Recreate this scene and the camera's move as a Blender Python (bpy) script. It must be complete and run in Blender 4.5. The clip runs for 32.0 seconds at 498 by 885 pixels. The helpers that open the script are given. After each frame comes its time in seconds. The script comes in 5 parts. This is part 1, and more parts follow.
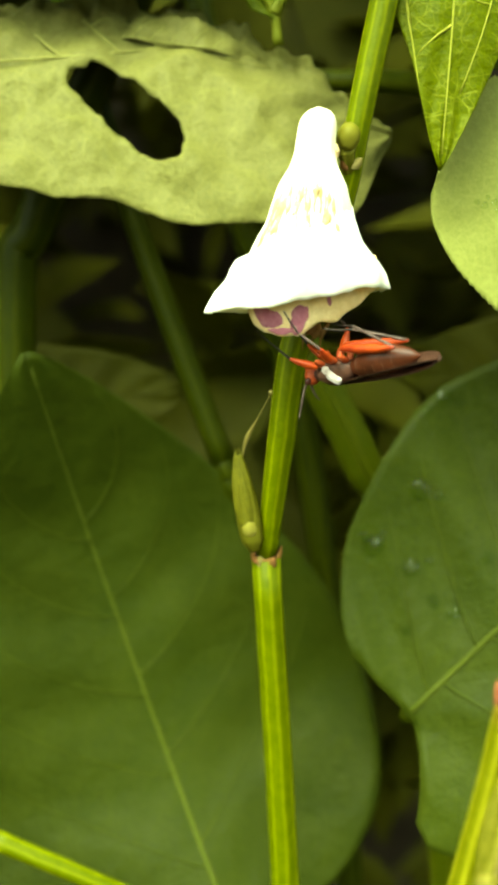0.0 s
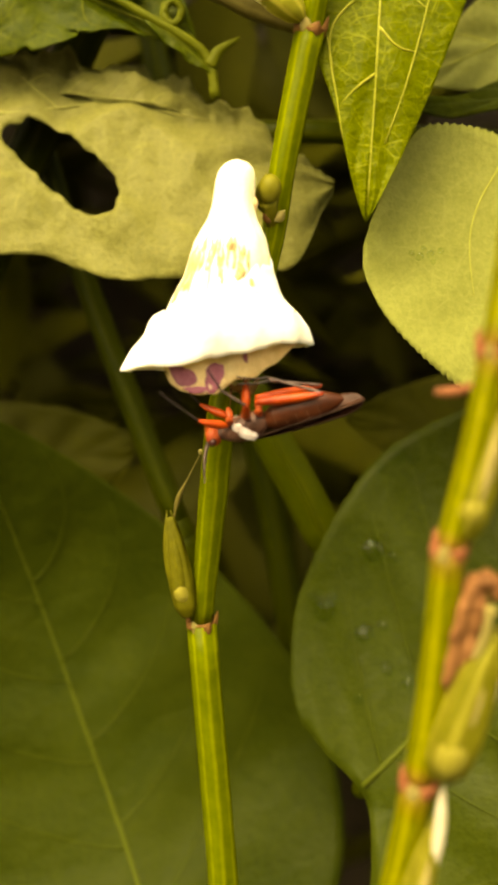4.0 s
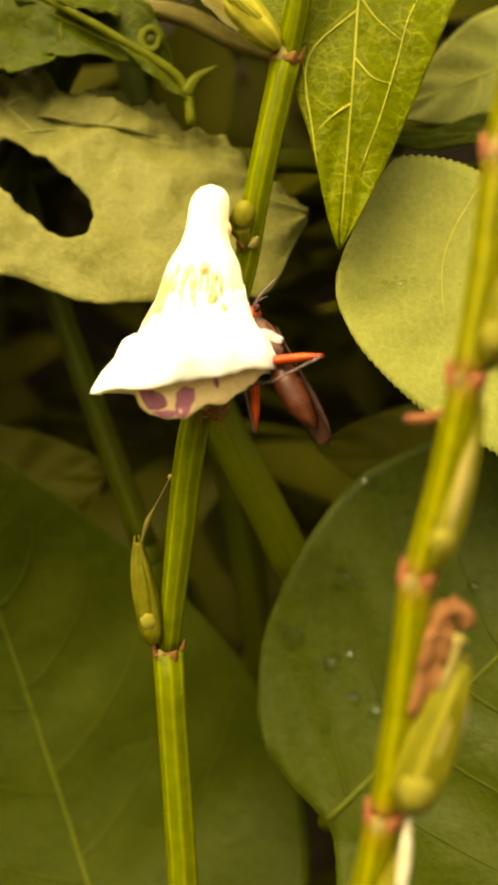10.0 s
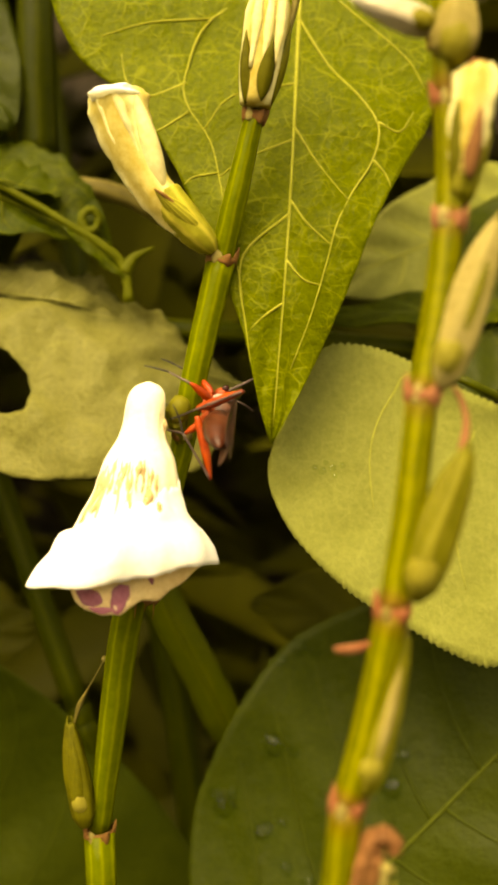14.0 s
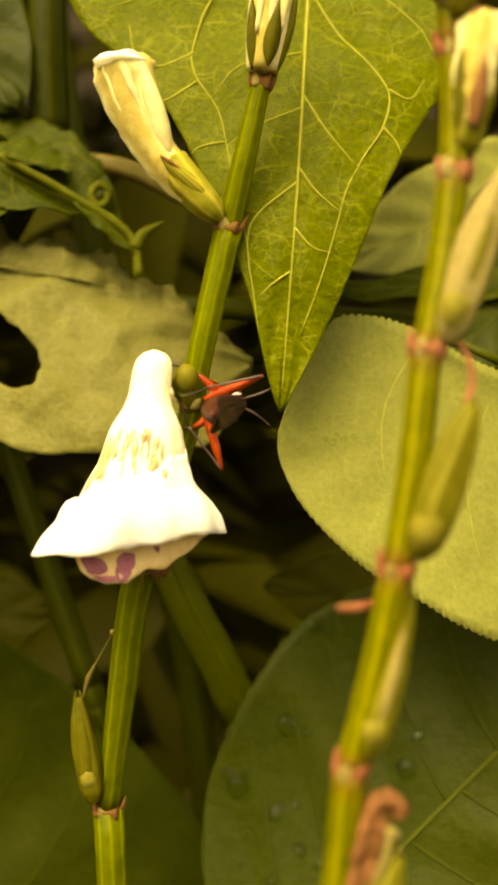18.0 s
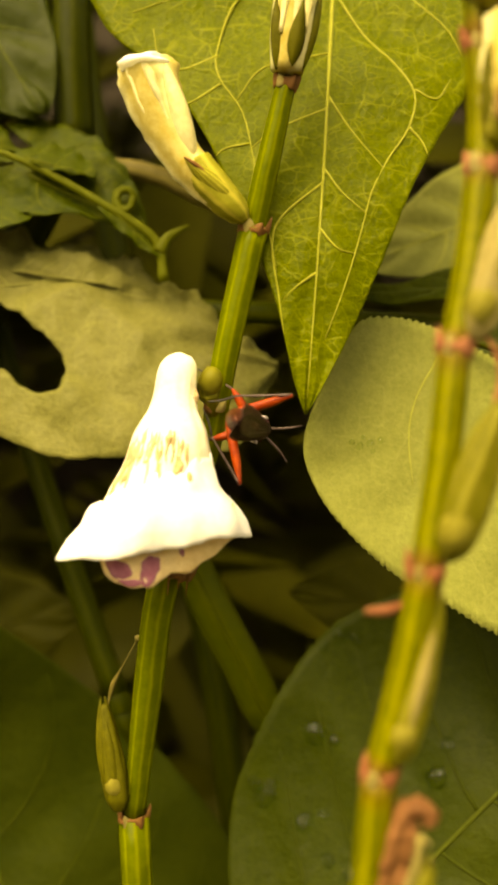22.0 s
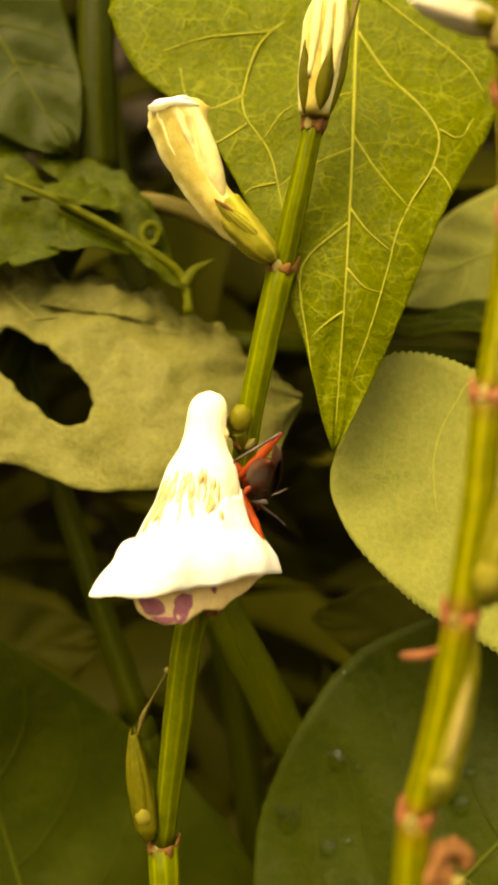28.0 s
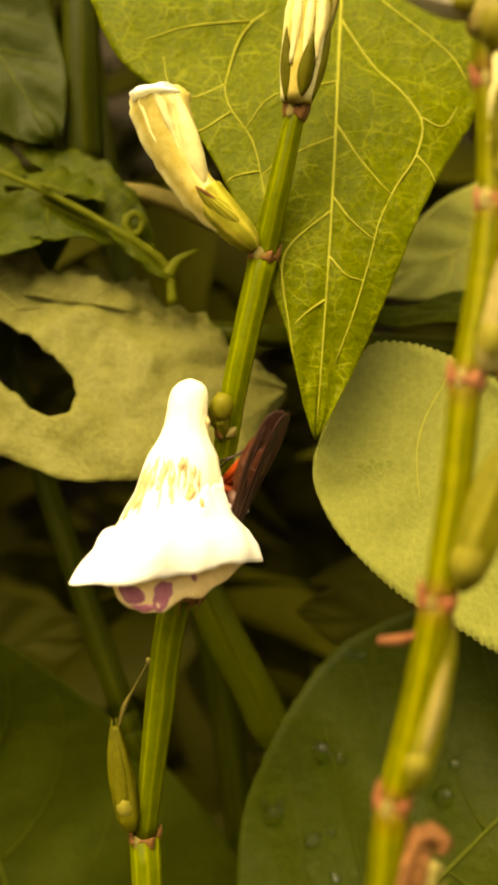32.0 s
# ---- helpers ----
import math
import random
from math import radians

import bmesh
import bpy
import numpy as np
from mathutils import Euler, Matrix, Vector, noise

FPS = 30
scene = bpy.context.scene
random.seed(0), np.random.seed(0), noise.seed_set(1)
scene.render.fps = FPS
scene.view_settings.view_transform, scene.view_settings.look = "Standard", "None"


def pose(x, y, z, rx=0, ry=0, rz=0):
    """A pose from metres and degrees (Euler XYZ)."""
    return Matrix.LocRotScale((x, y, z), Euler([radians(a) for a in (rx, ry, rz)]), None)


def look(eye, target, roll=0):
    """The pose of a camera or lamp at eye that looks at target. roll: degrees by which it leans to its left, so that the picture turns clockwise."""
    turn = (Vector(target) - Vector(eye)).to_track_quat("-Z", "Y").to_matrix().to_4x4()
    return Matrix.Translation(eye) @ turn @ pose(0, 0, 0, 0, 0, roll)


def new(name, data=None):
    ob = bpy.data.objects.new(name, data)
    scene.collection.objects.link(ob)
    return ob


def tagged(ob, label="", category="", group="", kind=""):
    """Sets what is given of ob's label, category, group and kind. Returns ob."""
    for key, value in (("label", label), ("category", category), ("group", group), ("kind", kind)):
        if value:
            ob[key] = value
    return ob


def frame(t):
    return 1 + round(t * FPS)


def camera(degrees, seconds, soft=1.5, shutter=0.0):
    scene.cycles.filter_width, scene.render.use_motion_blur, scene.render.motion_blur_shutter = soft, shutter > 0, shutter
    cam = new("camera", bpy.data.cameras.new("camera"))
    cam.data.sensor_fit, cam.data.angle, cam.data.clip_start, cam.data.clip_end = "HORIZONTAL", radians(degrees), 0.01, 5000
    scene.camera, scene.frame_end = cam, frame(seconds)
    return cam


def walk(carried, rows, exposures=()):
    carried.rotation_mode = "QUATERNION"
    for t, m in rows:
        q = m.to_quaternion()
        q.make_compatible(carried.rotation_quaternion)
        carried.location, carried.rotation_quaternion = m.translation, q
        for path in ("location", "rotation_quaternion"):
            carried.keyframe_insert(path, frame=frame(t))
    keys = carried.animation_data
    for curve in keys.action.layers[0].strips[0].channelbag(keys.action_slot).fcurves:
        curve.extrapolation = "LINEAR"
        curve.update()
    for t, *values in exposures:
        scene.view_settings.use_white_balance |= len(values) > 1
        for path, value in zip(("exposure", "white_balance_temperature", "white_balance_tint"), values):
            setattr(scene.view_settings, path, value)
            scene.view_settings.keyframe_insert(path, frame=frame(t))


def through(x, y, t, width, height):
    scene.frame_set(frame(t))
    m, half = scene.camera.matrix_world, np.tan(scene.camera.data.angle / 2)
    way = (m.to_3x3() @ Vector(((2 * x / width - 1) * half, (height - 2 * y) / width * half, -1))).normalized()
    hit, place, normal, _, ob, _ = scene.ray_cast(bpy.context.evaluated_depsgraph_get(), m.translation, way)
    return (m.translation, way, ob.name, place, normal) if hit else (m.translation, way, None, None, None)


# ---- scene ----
# Seconds, place in metres, pitch, yaw and roll in degrees.
PATH = [
    (0, -0.00546, -0.09895, -0.01411, -6.530, -1.239, -0.422),
    (0.5, 0.00093, -0.09898, -0.01758, -6.337, -2.267, -0.206),
    (1, 0.00351, -0.09983, -0.01623, -5.314, -1.691, -0.228),
    (1.5, 0.00848, -0.09996, -0.02024, -4.809, -1.452, -0.179),
    (2, 0.00853, -0.09938, -0.02184, -4.798, -1.167, -0.461),
    (2.5, 0.00688, -0.09963, -0.02275, -4.686, -0.584, -0.845),
    (3, 0.00688, -0.09926, -0.02232, -4.800, -0.372, -0.992),
    (3.5, 0.00463, -0.09595, -0.01677, -4.408, 0.798, -1.039),
    (4, 0.00611, -0.09488, -0.01326, -3.803, 1.112, -0.936),
    (4.5, 0.00710, -0.09456, -0.01429, -3.383, 1.170, -0.600),
    (6.5, 0.00798, -0.09421, -0.01670, -3.276, 0.580, -0.320),
    (7, 0.00777, -0.09403, -0.01571, -3.272, 0.333, -0.291),
    (7.5, 0.00396, -0.09405, -0.01469, -3.215, 0.086, -0.303),
    (8, 0.00347, -0.09411, -0.01458, -3.158, -0.058, -0.250),
    (8.5, 0.00300, -0.09456, -0.01363, -2.919, 0.092, -0.182),
    (9, 0.00479, -0.09432, -0.01380, -2.705, 0.017, -0.079),
    (9.5, 0.00474, -0.09464, -0.01346, -2.386, -0.275, 0.049),
    (10, 0.00642, -0.09435, -0.01377, -2.059, -0.430, 0.099),
    (10.5, 0.00582, -0.09445, -0.01316, -1.897, -0.653, 0.164),
    (11, 0.00418, -0.09478, -0.00922, -1.446, -1.099, 0.080),
    (11.5, 0.00357, -0.09512, -0.00702, -0.723, -1.849, 0.152),
    (12, 0.00365, -0.09555, -0.00616, 0.116, -2.420, 0.262),
    (12.5, 0.00533, -0.09589, -0.00553, 0.465, -3.031, 0.212),
    (13, 0.00619, -0.09640, -0.00336, 0.986, -3.652, 0.364),
    (13.5, 0.00547, -0.09666, -0.00181, 1.481, -4.438, 0.390),
    (15.5, 0.00959, -0.09641, -0.00446, 2.436, -3.293, 0.541),
    (16, 0.00959, -0.09544, -0.00546, 2.321, -3.089, 0.492),
    (16.5, 0.01075, -0.09488, -0.00652, 2.313, -2.826, 0.394),
    (17, 0.00924, -0.09536, -0.00557, 2.183, -2.814, 0.395),
    (17.5, 0.00872, -0.09541, -0.00570, 2.396, -2.747, 0.358),
    (18, 0.00832, -0.09542, -0.00580, 2.346, -2.596, 0.270),
    (18.5, 0.00954, -0.09560, -0.00559, 2.466, -2.384, 0.138),
    (19, 0.00994, -0.09585, -0.00530, 2.459, -2.493, 0.224),
    (19.5, 0.01106, -0.09514, -0.00642, 2.434, -2.284, 0.221),
    (20, 0.01017, -0.09487, -0.00671, 2.461, -2.103, 0.263),
    (20.5, 0.00733, -0.09457, -0.00613, 2.255, -2.342, 0.313),
    (21, 0.00768, -0.09435, -0.00618, 2.666, -1.840, 0.309),
    (21.5, 0.00757, -0.09428, -0.00652, 2.950, -1.383, 0.227),
    (22, 0.00846, -0.09437, -0.00658, 3.013, -1.069, 0.152),
    (22.5, 0.00854, -0.09489, -0.00590, 3.001, -0.944, 0.076),
    (23, 0.00757, -0.09526, -0.00521, 2.934, -1.104, 0.139),
    (23.5, 0.00842, -0.09478, -0.00620, 2.920, -0.882, 0.159),
    (24, 0.00832, -0.09471, -0.00630, 2.812, -0.740, 0.144),
    (24.5, 0.00744, -0.09494, -0.00624, 3.035, -0.508, 0.125),
    (25, 0.00760, -0.09518, -0.00585, 3.262, -0.366, -0.010),
    (25.5, 0.00835, -0.09532, -0.00551, 3.298, -0.227, -0.052),
    (27.5, 0.00638, -0.09552, -0.00420, 3.285, -0.739, 0.172),
    (28, 0.00577, -0.09610, -0.00346, 3.211, -0.979, 0.093),
    (28.5, 0.00558, -0.09615, -0.00374, 3.553, -1.096, 0.104),
    (29, 0.00643, -0.09623, -0.00323, 3.681, -0.898, 0.152),
    (29.5, 0.00681, -0.09662, -0.00296, 3.568, -1.148, 0.112),
    (30, 0.00636, -0.09643, -0.00346, 3.664, -1.563, 0.155),
    (30.5, 0.00644, -0.09629, -0.00317, 3.530, -1.410, 0.158),
    (31, 0.00628, -0.09618, -0.00344, 3.512, -1.431, 0.157),
    (31.5, 0.00615, -0.09596, -0.00443, 3.411, -1.443, 0.063),
    (32, 0.00723, -0.09560, -0.00481, 3.358, -1.182, 0.109),
]
cam = camera(28.0, 32.0, 3.6)
cam.data.dof.use_dof = True
cam.data.dof.focus_distance = 0.0985
cam.data.dof.aperture_fstop = 28.0


def held(x, y, z, pitch, yaw, roll):
    """A level camera facing +y, turned by pitch, yaw and roll."""
    return (Matrix.Translation((x, y, z)) @ Matrix.Rotation(radians(yaw), 4, "Z")
            @ Matrix.Rotation(radians(90 + pitch), 4, "X") @ Matrix.Rotation(radians(roll), 4, "Z"))


EXPOSURES = [(0.0, 3.0, 7700, -30), (0.2, 2.85, 8800, -18), (0.5, 2.65, 11300, -1), (1.2, 2.68, 12500, 3), (9.0, 2.62, 12600, 3), (13.0, 2.40, 14200, 6), (32.0, 2.36, 14200, 6)]
walk(cam, [(t, held(*row)) for t, *row in PATH], EXPOSURES)

# ---- light: bright overcast sky, soft sun from above and behind the camera ----
world = bpy.data.worlds.new("overcast_sky")
scene.world = world
world.use_nodes = True
sky = world.node_tree.nodes.new("ShaderNodeTexSky")
sky.sky_type = "NISHITA"
sky.sun_disc = False
sky.sun_elevation, sky.sun_rotation = radians(56), radians(207)
sky.air_density, sky.dust_density = 1.0, 4.0
background = world.node_tree.nodes["Background"]
background.inputs["Strength"].default_value = 0.11
cloud = world.node_tree.nodes.new("ShaderNodeHueSaturation")
cloud.inputs["Saturation"].default_value = 0.35
world.node_tree.links.new(sky.outputs["Color"], cloud.inputs["Color"])
world.node_tree.links.new(cloud.outputs["Color"], background.inputs["Color"])
sun = new("sun", bpy.data.lights.new("sun", "SUN"))
sun.data.energy, sun.data.angle, sun.data.color = 1.4, radians(50), (1.0, 0.95, 0.86)
sun.matrix_world = look((-0.3, -0.6, 1.0), (0, 0, 0))

# ---- materials ----


class Nodes:
    """A small wrapper round one material's node tree."""

    def __init__(self, name):
        self.mat = bpy.data.materials.new(name)
        self.mat.use_nodes = True
        self.tree = self.mat.node_tree
        self.bsdf = self.tree.nodes["Principled BSDF"]
        self.out = self.tree.nodes["Material Output"]

    def add(self, kind, **values):
        node = self.tree.nodes.new("ShaderNode" + kind)
        for key, value in values.items():
            node.inputs[key.replace("_", " ")].default_value = value
        return node

    def wire(self, a, b):
        self.tree.links.new(a, b)

    def noise(self, scale, detail=3.0, rough=0.6, where=None):
        n = self.add("TexNoise", Scale=scale, Detail=detail, Roughness=rough)
        if where is not None:
            self.wire(where, n.inputs["Vector"])
        return n.outputs["Fac"]

    def ramp(self, fac, stops):
        r = self.tree.nodes.new("ShaderNodeValToRGB")
        r.color_ramp.elements[0].position, r.color_ramp.elements[0].color = stops[0][0], (*stops[0][1], 1)
        r.color_ramp.elements[1].position, r.color_ramp.elements[1].color = stops[-1][0], (*stops[-1][1], 1)
        for p, c in stops[1:-1]:
            r.color_ramp.elements.new(p).color = (*c, 1)
        self.wire(fac, r.inputs["Fac"])
        return r.outputs["Color"]

    def mix(self, fac, a, b, blend="MIX"):
        m = self.tree.nodes.new("ShaderNodeMix")
        m.data_type, m.blend_type = "RGBA", blend
        for value, slot in ((fac, 0), (a, 6), (b, 7)):
            if isinstance(value, (int, float)):
                m.inputs[slot].default_value = value
            elif isinstance(value, tuple):
                m.inputs[slot].default_value = (*value, 1)
            else:
                self.wire(value, m.inputs[slot])
        return m.outputs[2]

    def bump(self, height, strength, distance, below=None):
        b = self.add("Bump", Strength=strength, Distance=distance)
        self.wire(height, b.inputs["Height"])
        if below is not None:
            self.wire(below, b.inputs["Normal"])
        self.wire(b.outputs["Normal"], self.bsdf.inputs["Normal"])
        return b.outputs["Normal"]


def plant_material(name, low, high, vein=None, rough=0.45, through=0.3, cell=330.0, net=0.5, speck=None, glow=1.25, grain=0.35, relief=0.35):
    """A leaf or petal: mottled colour, a fine net of veins, relief, and light passing through the blade."""
    n = Nodes(name)
    at = n.add("TexCoord").outputs["Object"]
    warp = n.add("TexNoise", Scale=260.0, Detail=2.0)
    n.wire(at, warp.inputs["Vector"])
    shift = n.add("VectorMath")
    shift.operation = "MULTIPLY_ADD"
    n.wire(warp.outputs["Color"], shift.inputs[0])
    shift.inputs[1].default_value = (0.0014, 0.0014, 0.0014)
    n.wire(at, shift.inputs[2])
    colour = n.ramp(n.noise(120.0, 4.0, 0.65, at), [(0.3, low), (0.7, high)])
    fine = n.noise(1500.0, 3.0, 0.7, at)
    colour = n.mix(grain, colour, n.ramp(fine, [(0.25, tuple(0.75 * c for c in low)), (0.75, tuple(min(1.0, 1.15 * c) for c in high))]))
    normal = n.bump(n.noise(420.0, 4.0, 0.6, at), relief, 0.0006)
    if vein is not None:
        v = n.add("TexVoronoi", Scale=cell)
        v.feature = "DISTANCE_TO_EDGE"
        n.wire(shift.outputs[0], v.inputs["Vector"])
        line = n.ramp(v.outputs["Distance"], [(0.0, (0.8, 0.8, 0.8)), (0.04, (0, 0, 0))])
        v2 = n.add("TexVoronoi", Scale=cell * 3.1)
        v2.feature = "DISTANCE_TO_EDGE"
        n.wire(shift.outputs[0], v2.inputs["Vector"])
        line2 = n.ramp(v2.outputs["Distance"], [(0.0, (0.5, 0.5, 0.5)), (0.09, (0, 0, 0))])
        both = n.mix(1.0, line, line2, "LIGHTEN")
        patchy = n.ramp(n.noise(420.0, 3.0, 0.6, at), [(0.40, (0.15 * net, 0.15 * net, 0.15 * net)), (0.58, (net, net, net))])
        colour = n.mix(n.mix(1.0, both, patchy, "MULTIPLY"), colour, vein)
        normal = n.bump(both, 0.16 * net, 0.0004, normal)
    if speck is not None:
        spots = n.ramp(n.noise(900.0, 2.0, 0.5, at), [(0.66, (0, 0, 0)), (0.72, (1, 1, 1))])
        colour = n.mix(spots, colour, speck)
    n.wire(colour, n.bsdf.inputs["Base Color"])
    n.bsdf.inputs["Roughness"].default_value = rough
    n.bsdf.inputs["Specular IOR Level"].default_value = 0.05
    if through > 0:
        t = n.add("BsdfTranslucent")
        n.wire(n.mix(1.0, colour, (glow, glow, 0.75 * glow), "MULTIPLY"), t.inputs["Color"])
        n.wire(normal, t.inputs["Normal"])
        mixed = n.add("MixShader", Fac=through)
        n.wire(n.bsdf.outputs[0], mixed.inputs[1])
        n.wire(t.outputs[0], mixed.inputs[2])
        n.wire(mixed.outputs[0], n.out.inputs["Surface"])
    return n.mat


def stalk_material(name, dark, light, ends=None, rough=0.4, stripes=4.0, through=0.12):
    """A ribbed green stalk: stripes along it by its own lengthwise map, dusky joints, fine relief."""
    n = Nodes(name)
    uv = n.add("UVMap")
    at = n.add("TexCoord").outputs["Object"]
    split = n.add("SeparateXYZ")
    n.wire(uv.outputs[0], split.inputs[0])
    wave = n.add("Math")
    wave.operation = "MULTIPLY"
    n.wire(split.outputs["X"], wave.inputs[0])
    wave.inputs[1].default_value = 6.28318 * stripes
    wobble = n.add("Math")
    wobble.operation = "MULTIPLY_ADD"
    n.wire(n.noise(300.0, 2.0, 0.5, at), wobble.inputs[0])
    wobble.inputs[1].default_value = 2.0
    n.wire(wave.outputs[0], wobble.inputs[2])
    sine = n.add("Math")
    sine.operation = "SINE"
    n.wire(wobble.outputs[0], sine.inputs[0])
    colour = n.ramp(sine.outputs[0], [(0.0, dark), (0.75, tuple(0.5 * (a + b) for a, b in zip(dark, light))), (0.93, light)])
    colour = n.mix(0.35, colour, n.ramp(n.noise(700.0, 4.0, 0.7, at), [(0.3, tuple(0.7 * c for c in dark)), (0.7, light)]))
    if ends is not None:
        near = n.ramp(split.outputs["Y"], [(0.0, (0.9, 0.9, 0.9)), (0.12, (0, 0, 0)), (0.86, (0, 0, 0)), (1.0, (0.5, 0.5, 0.5))])
        colour = n.mix(near, colour, ends)
    n.wire(colour, n.bsdf.inputs["Base Color"])
    n.bsdf.inputs["Roughness"].default_value = rough
    n.bsdf.inputs["Specular IOR Level"].default_value = 0.06
    n.bump(n.noise(1100.0, 3.0, 0.6, at), 0.3, 0.0003)
    if through > 0:
        t = n.add("BsdfTranslucent")
        n.wire(colour, t.inputs["Color"])
        mixed = n.add("MixShader", Fac=through)
        n.wire(n.bsdf.outputs[0], mixed.inputs[1])
        n.wire(t.outputs[0], mixed.inputs[2])
        n.wire(mixed.outputs[0], n.out.inputs["Surface"])
    return n.mat


def body_material(name, low, high, rough=0.35, scale=900.0, metal=0.0, relief=0.3):
    n = Nodes(name)
    at = n.add("TexCoord").outputs["Object"]
    n.wire(n.ramp(n.noise(scale, 4.0, 0.65, at), [(0.3, low), (0.7, high)]), n.bsdf.inputs["Base Color"])
    n.bsdf.inputs["Roughness"].default_value = rough
    n.bsdf.inputs["Metallic"].default_value = metal
    n.bsdf.inputs["Specular IOR Level"].default_value = 0.14
    n.bump(n.noise(scale * 2.5, 3.0, 0.6, at), relief, 0.0002)
    return n.mat


BRIGHT_LEAF = plant_material("bright_leaf", (0.046, 0.063, 0.0008), (0.088, 0.104, 0.0018), (0.185, 0.197, 0.018), 0.45, 0.35, 270.0, 0.7, grain=0.6, relief=0.9)
PALE_LEAF = plant_material("pale_leaf", (0.140, 0.153, 0.030), (0.190, 0.200, 0.05), (0.245, 0.255, 0.075), 0.5, 0.25, 260.0, 0.35, grain=0.5, relief=0.5)
EATEN_LEAF = plant_material("eaten_leaf", (0.088, 0.088, 0.019), (0.134, 0.129, 0.037), (0.18, 0.173, 0.05), 0.45, 0.25, 200.0, 0.4, grain=0.5, relief=0.9)
DEEP_LEAF = plant_material("deep_leaf", (0.018, 0.0254, 0.0018), (0.031, 0.0403, 0.0034), (0.0434, 0.0527, 0.006), 0.42, 0.2, 240.0, 0.3, relief=0.6)
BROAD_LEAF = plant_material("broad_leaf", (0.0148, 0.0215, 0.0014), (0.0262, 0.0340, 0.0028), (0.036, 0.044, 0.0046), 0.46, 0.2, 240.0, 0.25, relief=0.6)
EATEN_VEIN = plant_material("eaten_vein", (0.15, 0.147, 0.035), (0.205, 0.20, 0.06), None, 0.45, 0.25)
RAGGED_LEAF = plant_material("ragged_leaf", (0.012, 0.024, 0.0005), (0.050, 0.062, 0.002), (0.105, 0.11, 0.008), 0.5, 0.35, 190.0, 0.5, grain=0.45, relief=0.6)
# Leaf green darkened so that the shade behind the flower is in the colour.
SHADE_TONED_LEAF = plant_material("shade_toned_leaf", (0.020, 0.0195, 0.0008), (0.035, 0.035, 0.0018), None, 0.6, 0.12)
VEIN = plant_material("leaf_vein", (0.185, 0.19, 0.018), (0.25, 0.248, 0.04), None, 0.45, 0.2)
PALE_VEIN = plant_material("pale_vein", (0.21, 0.22, 0.0372), (0.27, 0.275, 0.0558), None, 0.45, 0.2)
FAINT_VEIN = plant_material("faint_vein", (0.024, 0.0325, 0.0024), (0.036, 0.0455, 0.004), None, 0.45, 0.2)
DIM_VEIN = plant_material("dim_vein", (0.045, 0.056, 0.006), (0.060, 0.072, 0.009), None, 0.45, 0.2)
PETAL = plant_material("white_petal", (0.84, 0.83, 0.78), (0.90, 0.89, 0.86), None, 0.5, 0.4, glow=1.0)
PETAL_TUBE = plant_material("petal_tube", (0.85, 0.79, 0.52), (0.92, 0.90, 0.80), None, 0.5, 0.4, glow=1.0)
PETAL_INSIDE = plant_material("petal_inside", (0.70, 0.50, 0.20), (0.84, 0.72, 0.44), None, 0.5, 0.45, glow=1.0)
PETAL_PURPLE = plant_material("petal_purple", (0.20, 0.035, 0.075), (0.42, 0.18, 0.22), None, 0.5, 0.3, speck=(0.62, 0.46, 0.32), glow=1.0)
PETAL_VEIN = plant_material("petal_vein", (0.27, 0.165, 0.055), (0.58, 0.45, 0.25), None, 0.5, 0.2, glow=1.0)
BUD_YELLOW = stalk_material("bud_yellow", (0.40, 0.305, 0.055), (0.68, 0.645, 0.31), None, 0.4, 3.0, 0.25)
BUD_CREAM = plant_material("bud_cream", (0.585, 0.495, 0.168), (0.675, 0.645, 0.372), None, 0.45, 0.3, glow=1.0)
BUD_GREEN = stalk_material("bud_green", (0.15, 0.15, 0.0132), (0.39, 0.345, 0.054), None, 0.45, 6.0, 0.25)
SEPAL = stalk_material("sepal", (0.082, 0.080, 0.005), (0.185, 0.168, 0.022), None, 0.45, 5.0, 0.3)
SEPAL_DRY = plant_material("sepal_dry", (0.17, 0.135, 0.03), (0.31, 0.26, 0.10), None, 0.5, 0.35)
PAPER = plant_material("papery_bract", (0.34, 0.29, 0.17), (0.52, 0.48, 0.36), None, 0.5, 0.35, glow=1.0)
SEPAL_DARK = plant_material("sepal_dark", (0.0434, 0.0422, 0.0025), (0.093, 0.0868, 0.0077), None, 0.5, 0.2)
OVARY = plant_material("ovary", (0.135, 0.122, 0.008), (0.25, 0.222, 0.045), None, 0.4, 0.4)
JOINT = plant_material("joint", (0.080, 0.028, 0.008), (0.18, 0.092, 0.030), None, 0.5, 0.15)
JOINT_PINK = plant_material("joint_pink", (0.13, 0.028, 0.010), (0.26, 0.115, 0.055), None, 0.5, 0.2)
WITHERED = plant_material("withered", (0.030, 0.008, 0.003), (0.21, 0.095, 0.035), None, 0.55, 0.15)
STEM = stalk_material("green_stem", (0.052, 0.068, 0.0008), (0.125, 0.137, 0.005), stripes=7.0)
RIB_GREEN = plant_material("rib_green", (0.0527, 0.062, 0.0034), (0.093, 0.1023, 0.0086), None, 0.5, 0.25)
STEM_YELLOW = stalk_material("yellow_stem", (0.058, 0.062, 0.001), (0.165, 0.155, 0.009), (0.13, 0.045, 0.012), stripes=6.0)
# Stem green darkened: the thicket's shade is put into the base colour.
STEM_SHADE_TONED = stalk_material("shade_toned_stem", (0.015, 0.020, 0.0005), (0.030, 0.035, 0.0014), stripes=7.0)
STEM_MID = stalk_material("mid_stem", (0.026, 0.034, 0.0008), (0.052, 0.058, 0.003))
STEM_BROWN = stalk_material("brown_stem", (0.093, 0.0744, 0.0185), (0.1674, 0.1395, 0.0384))
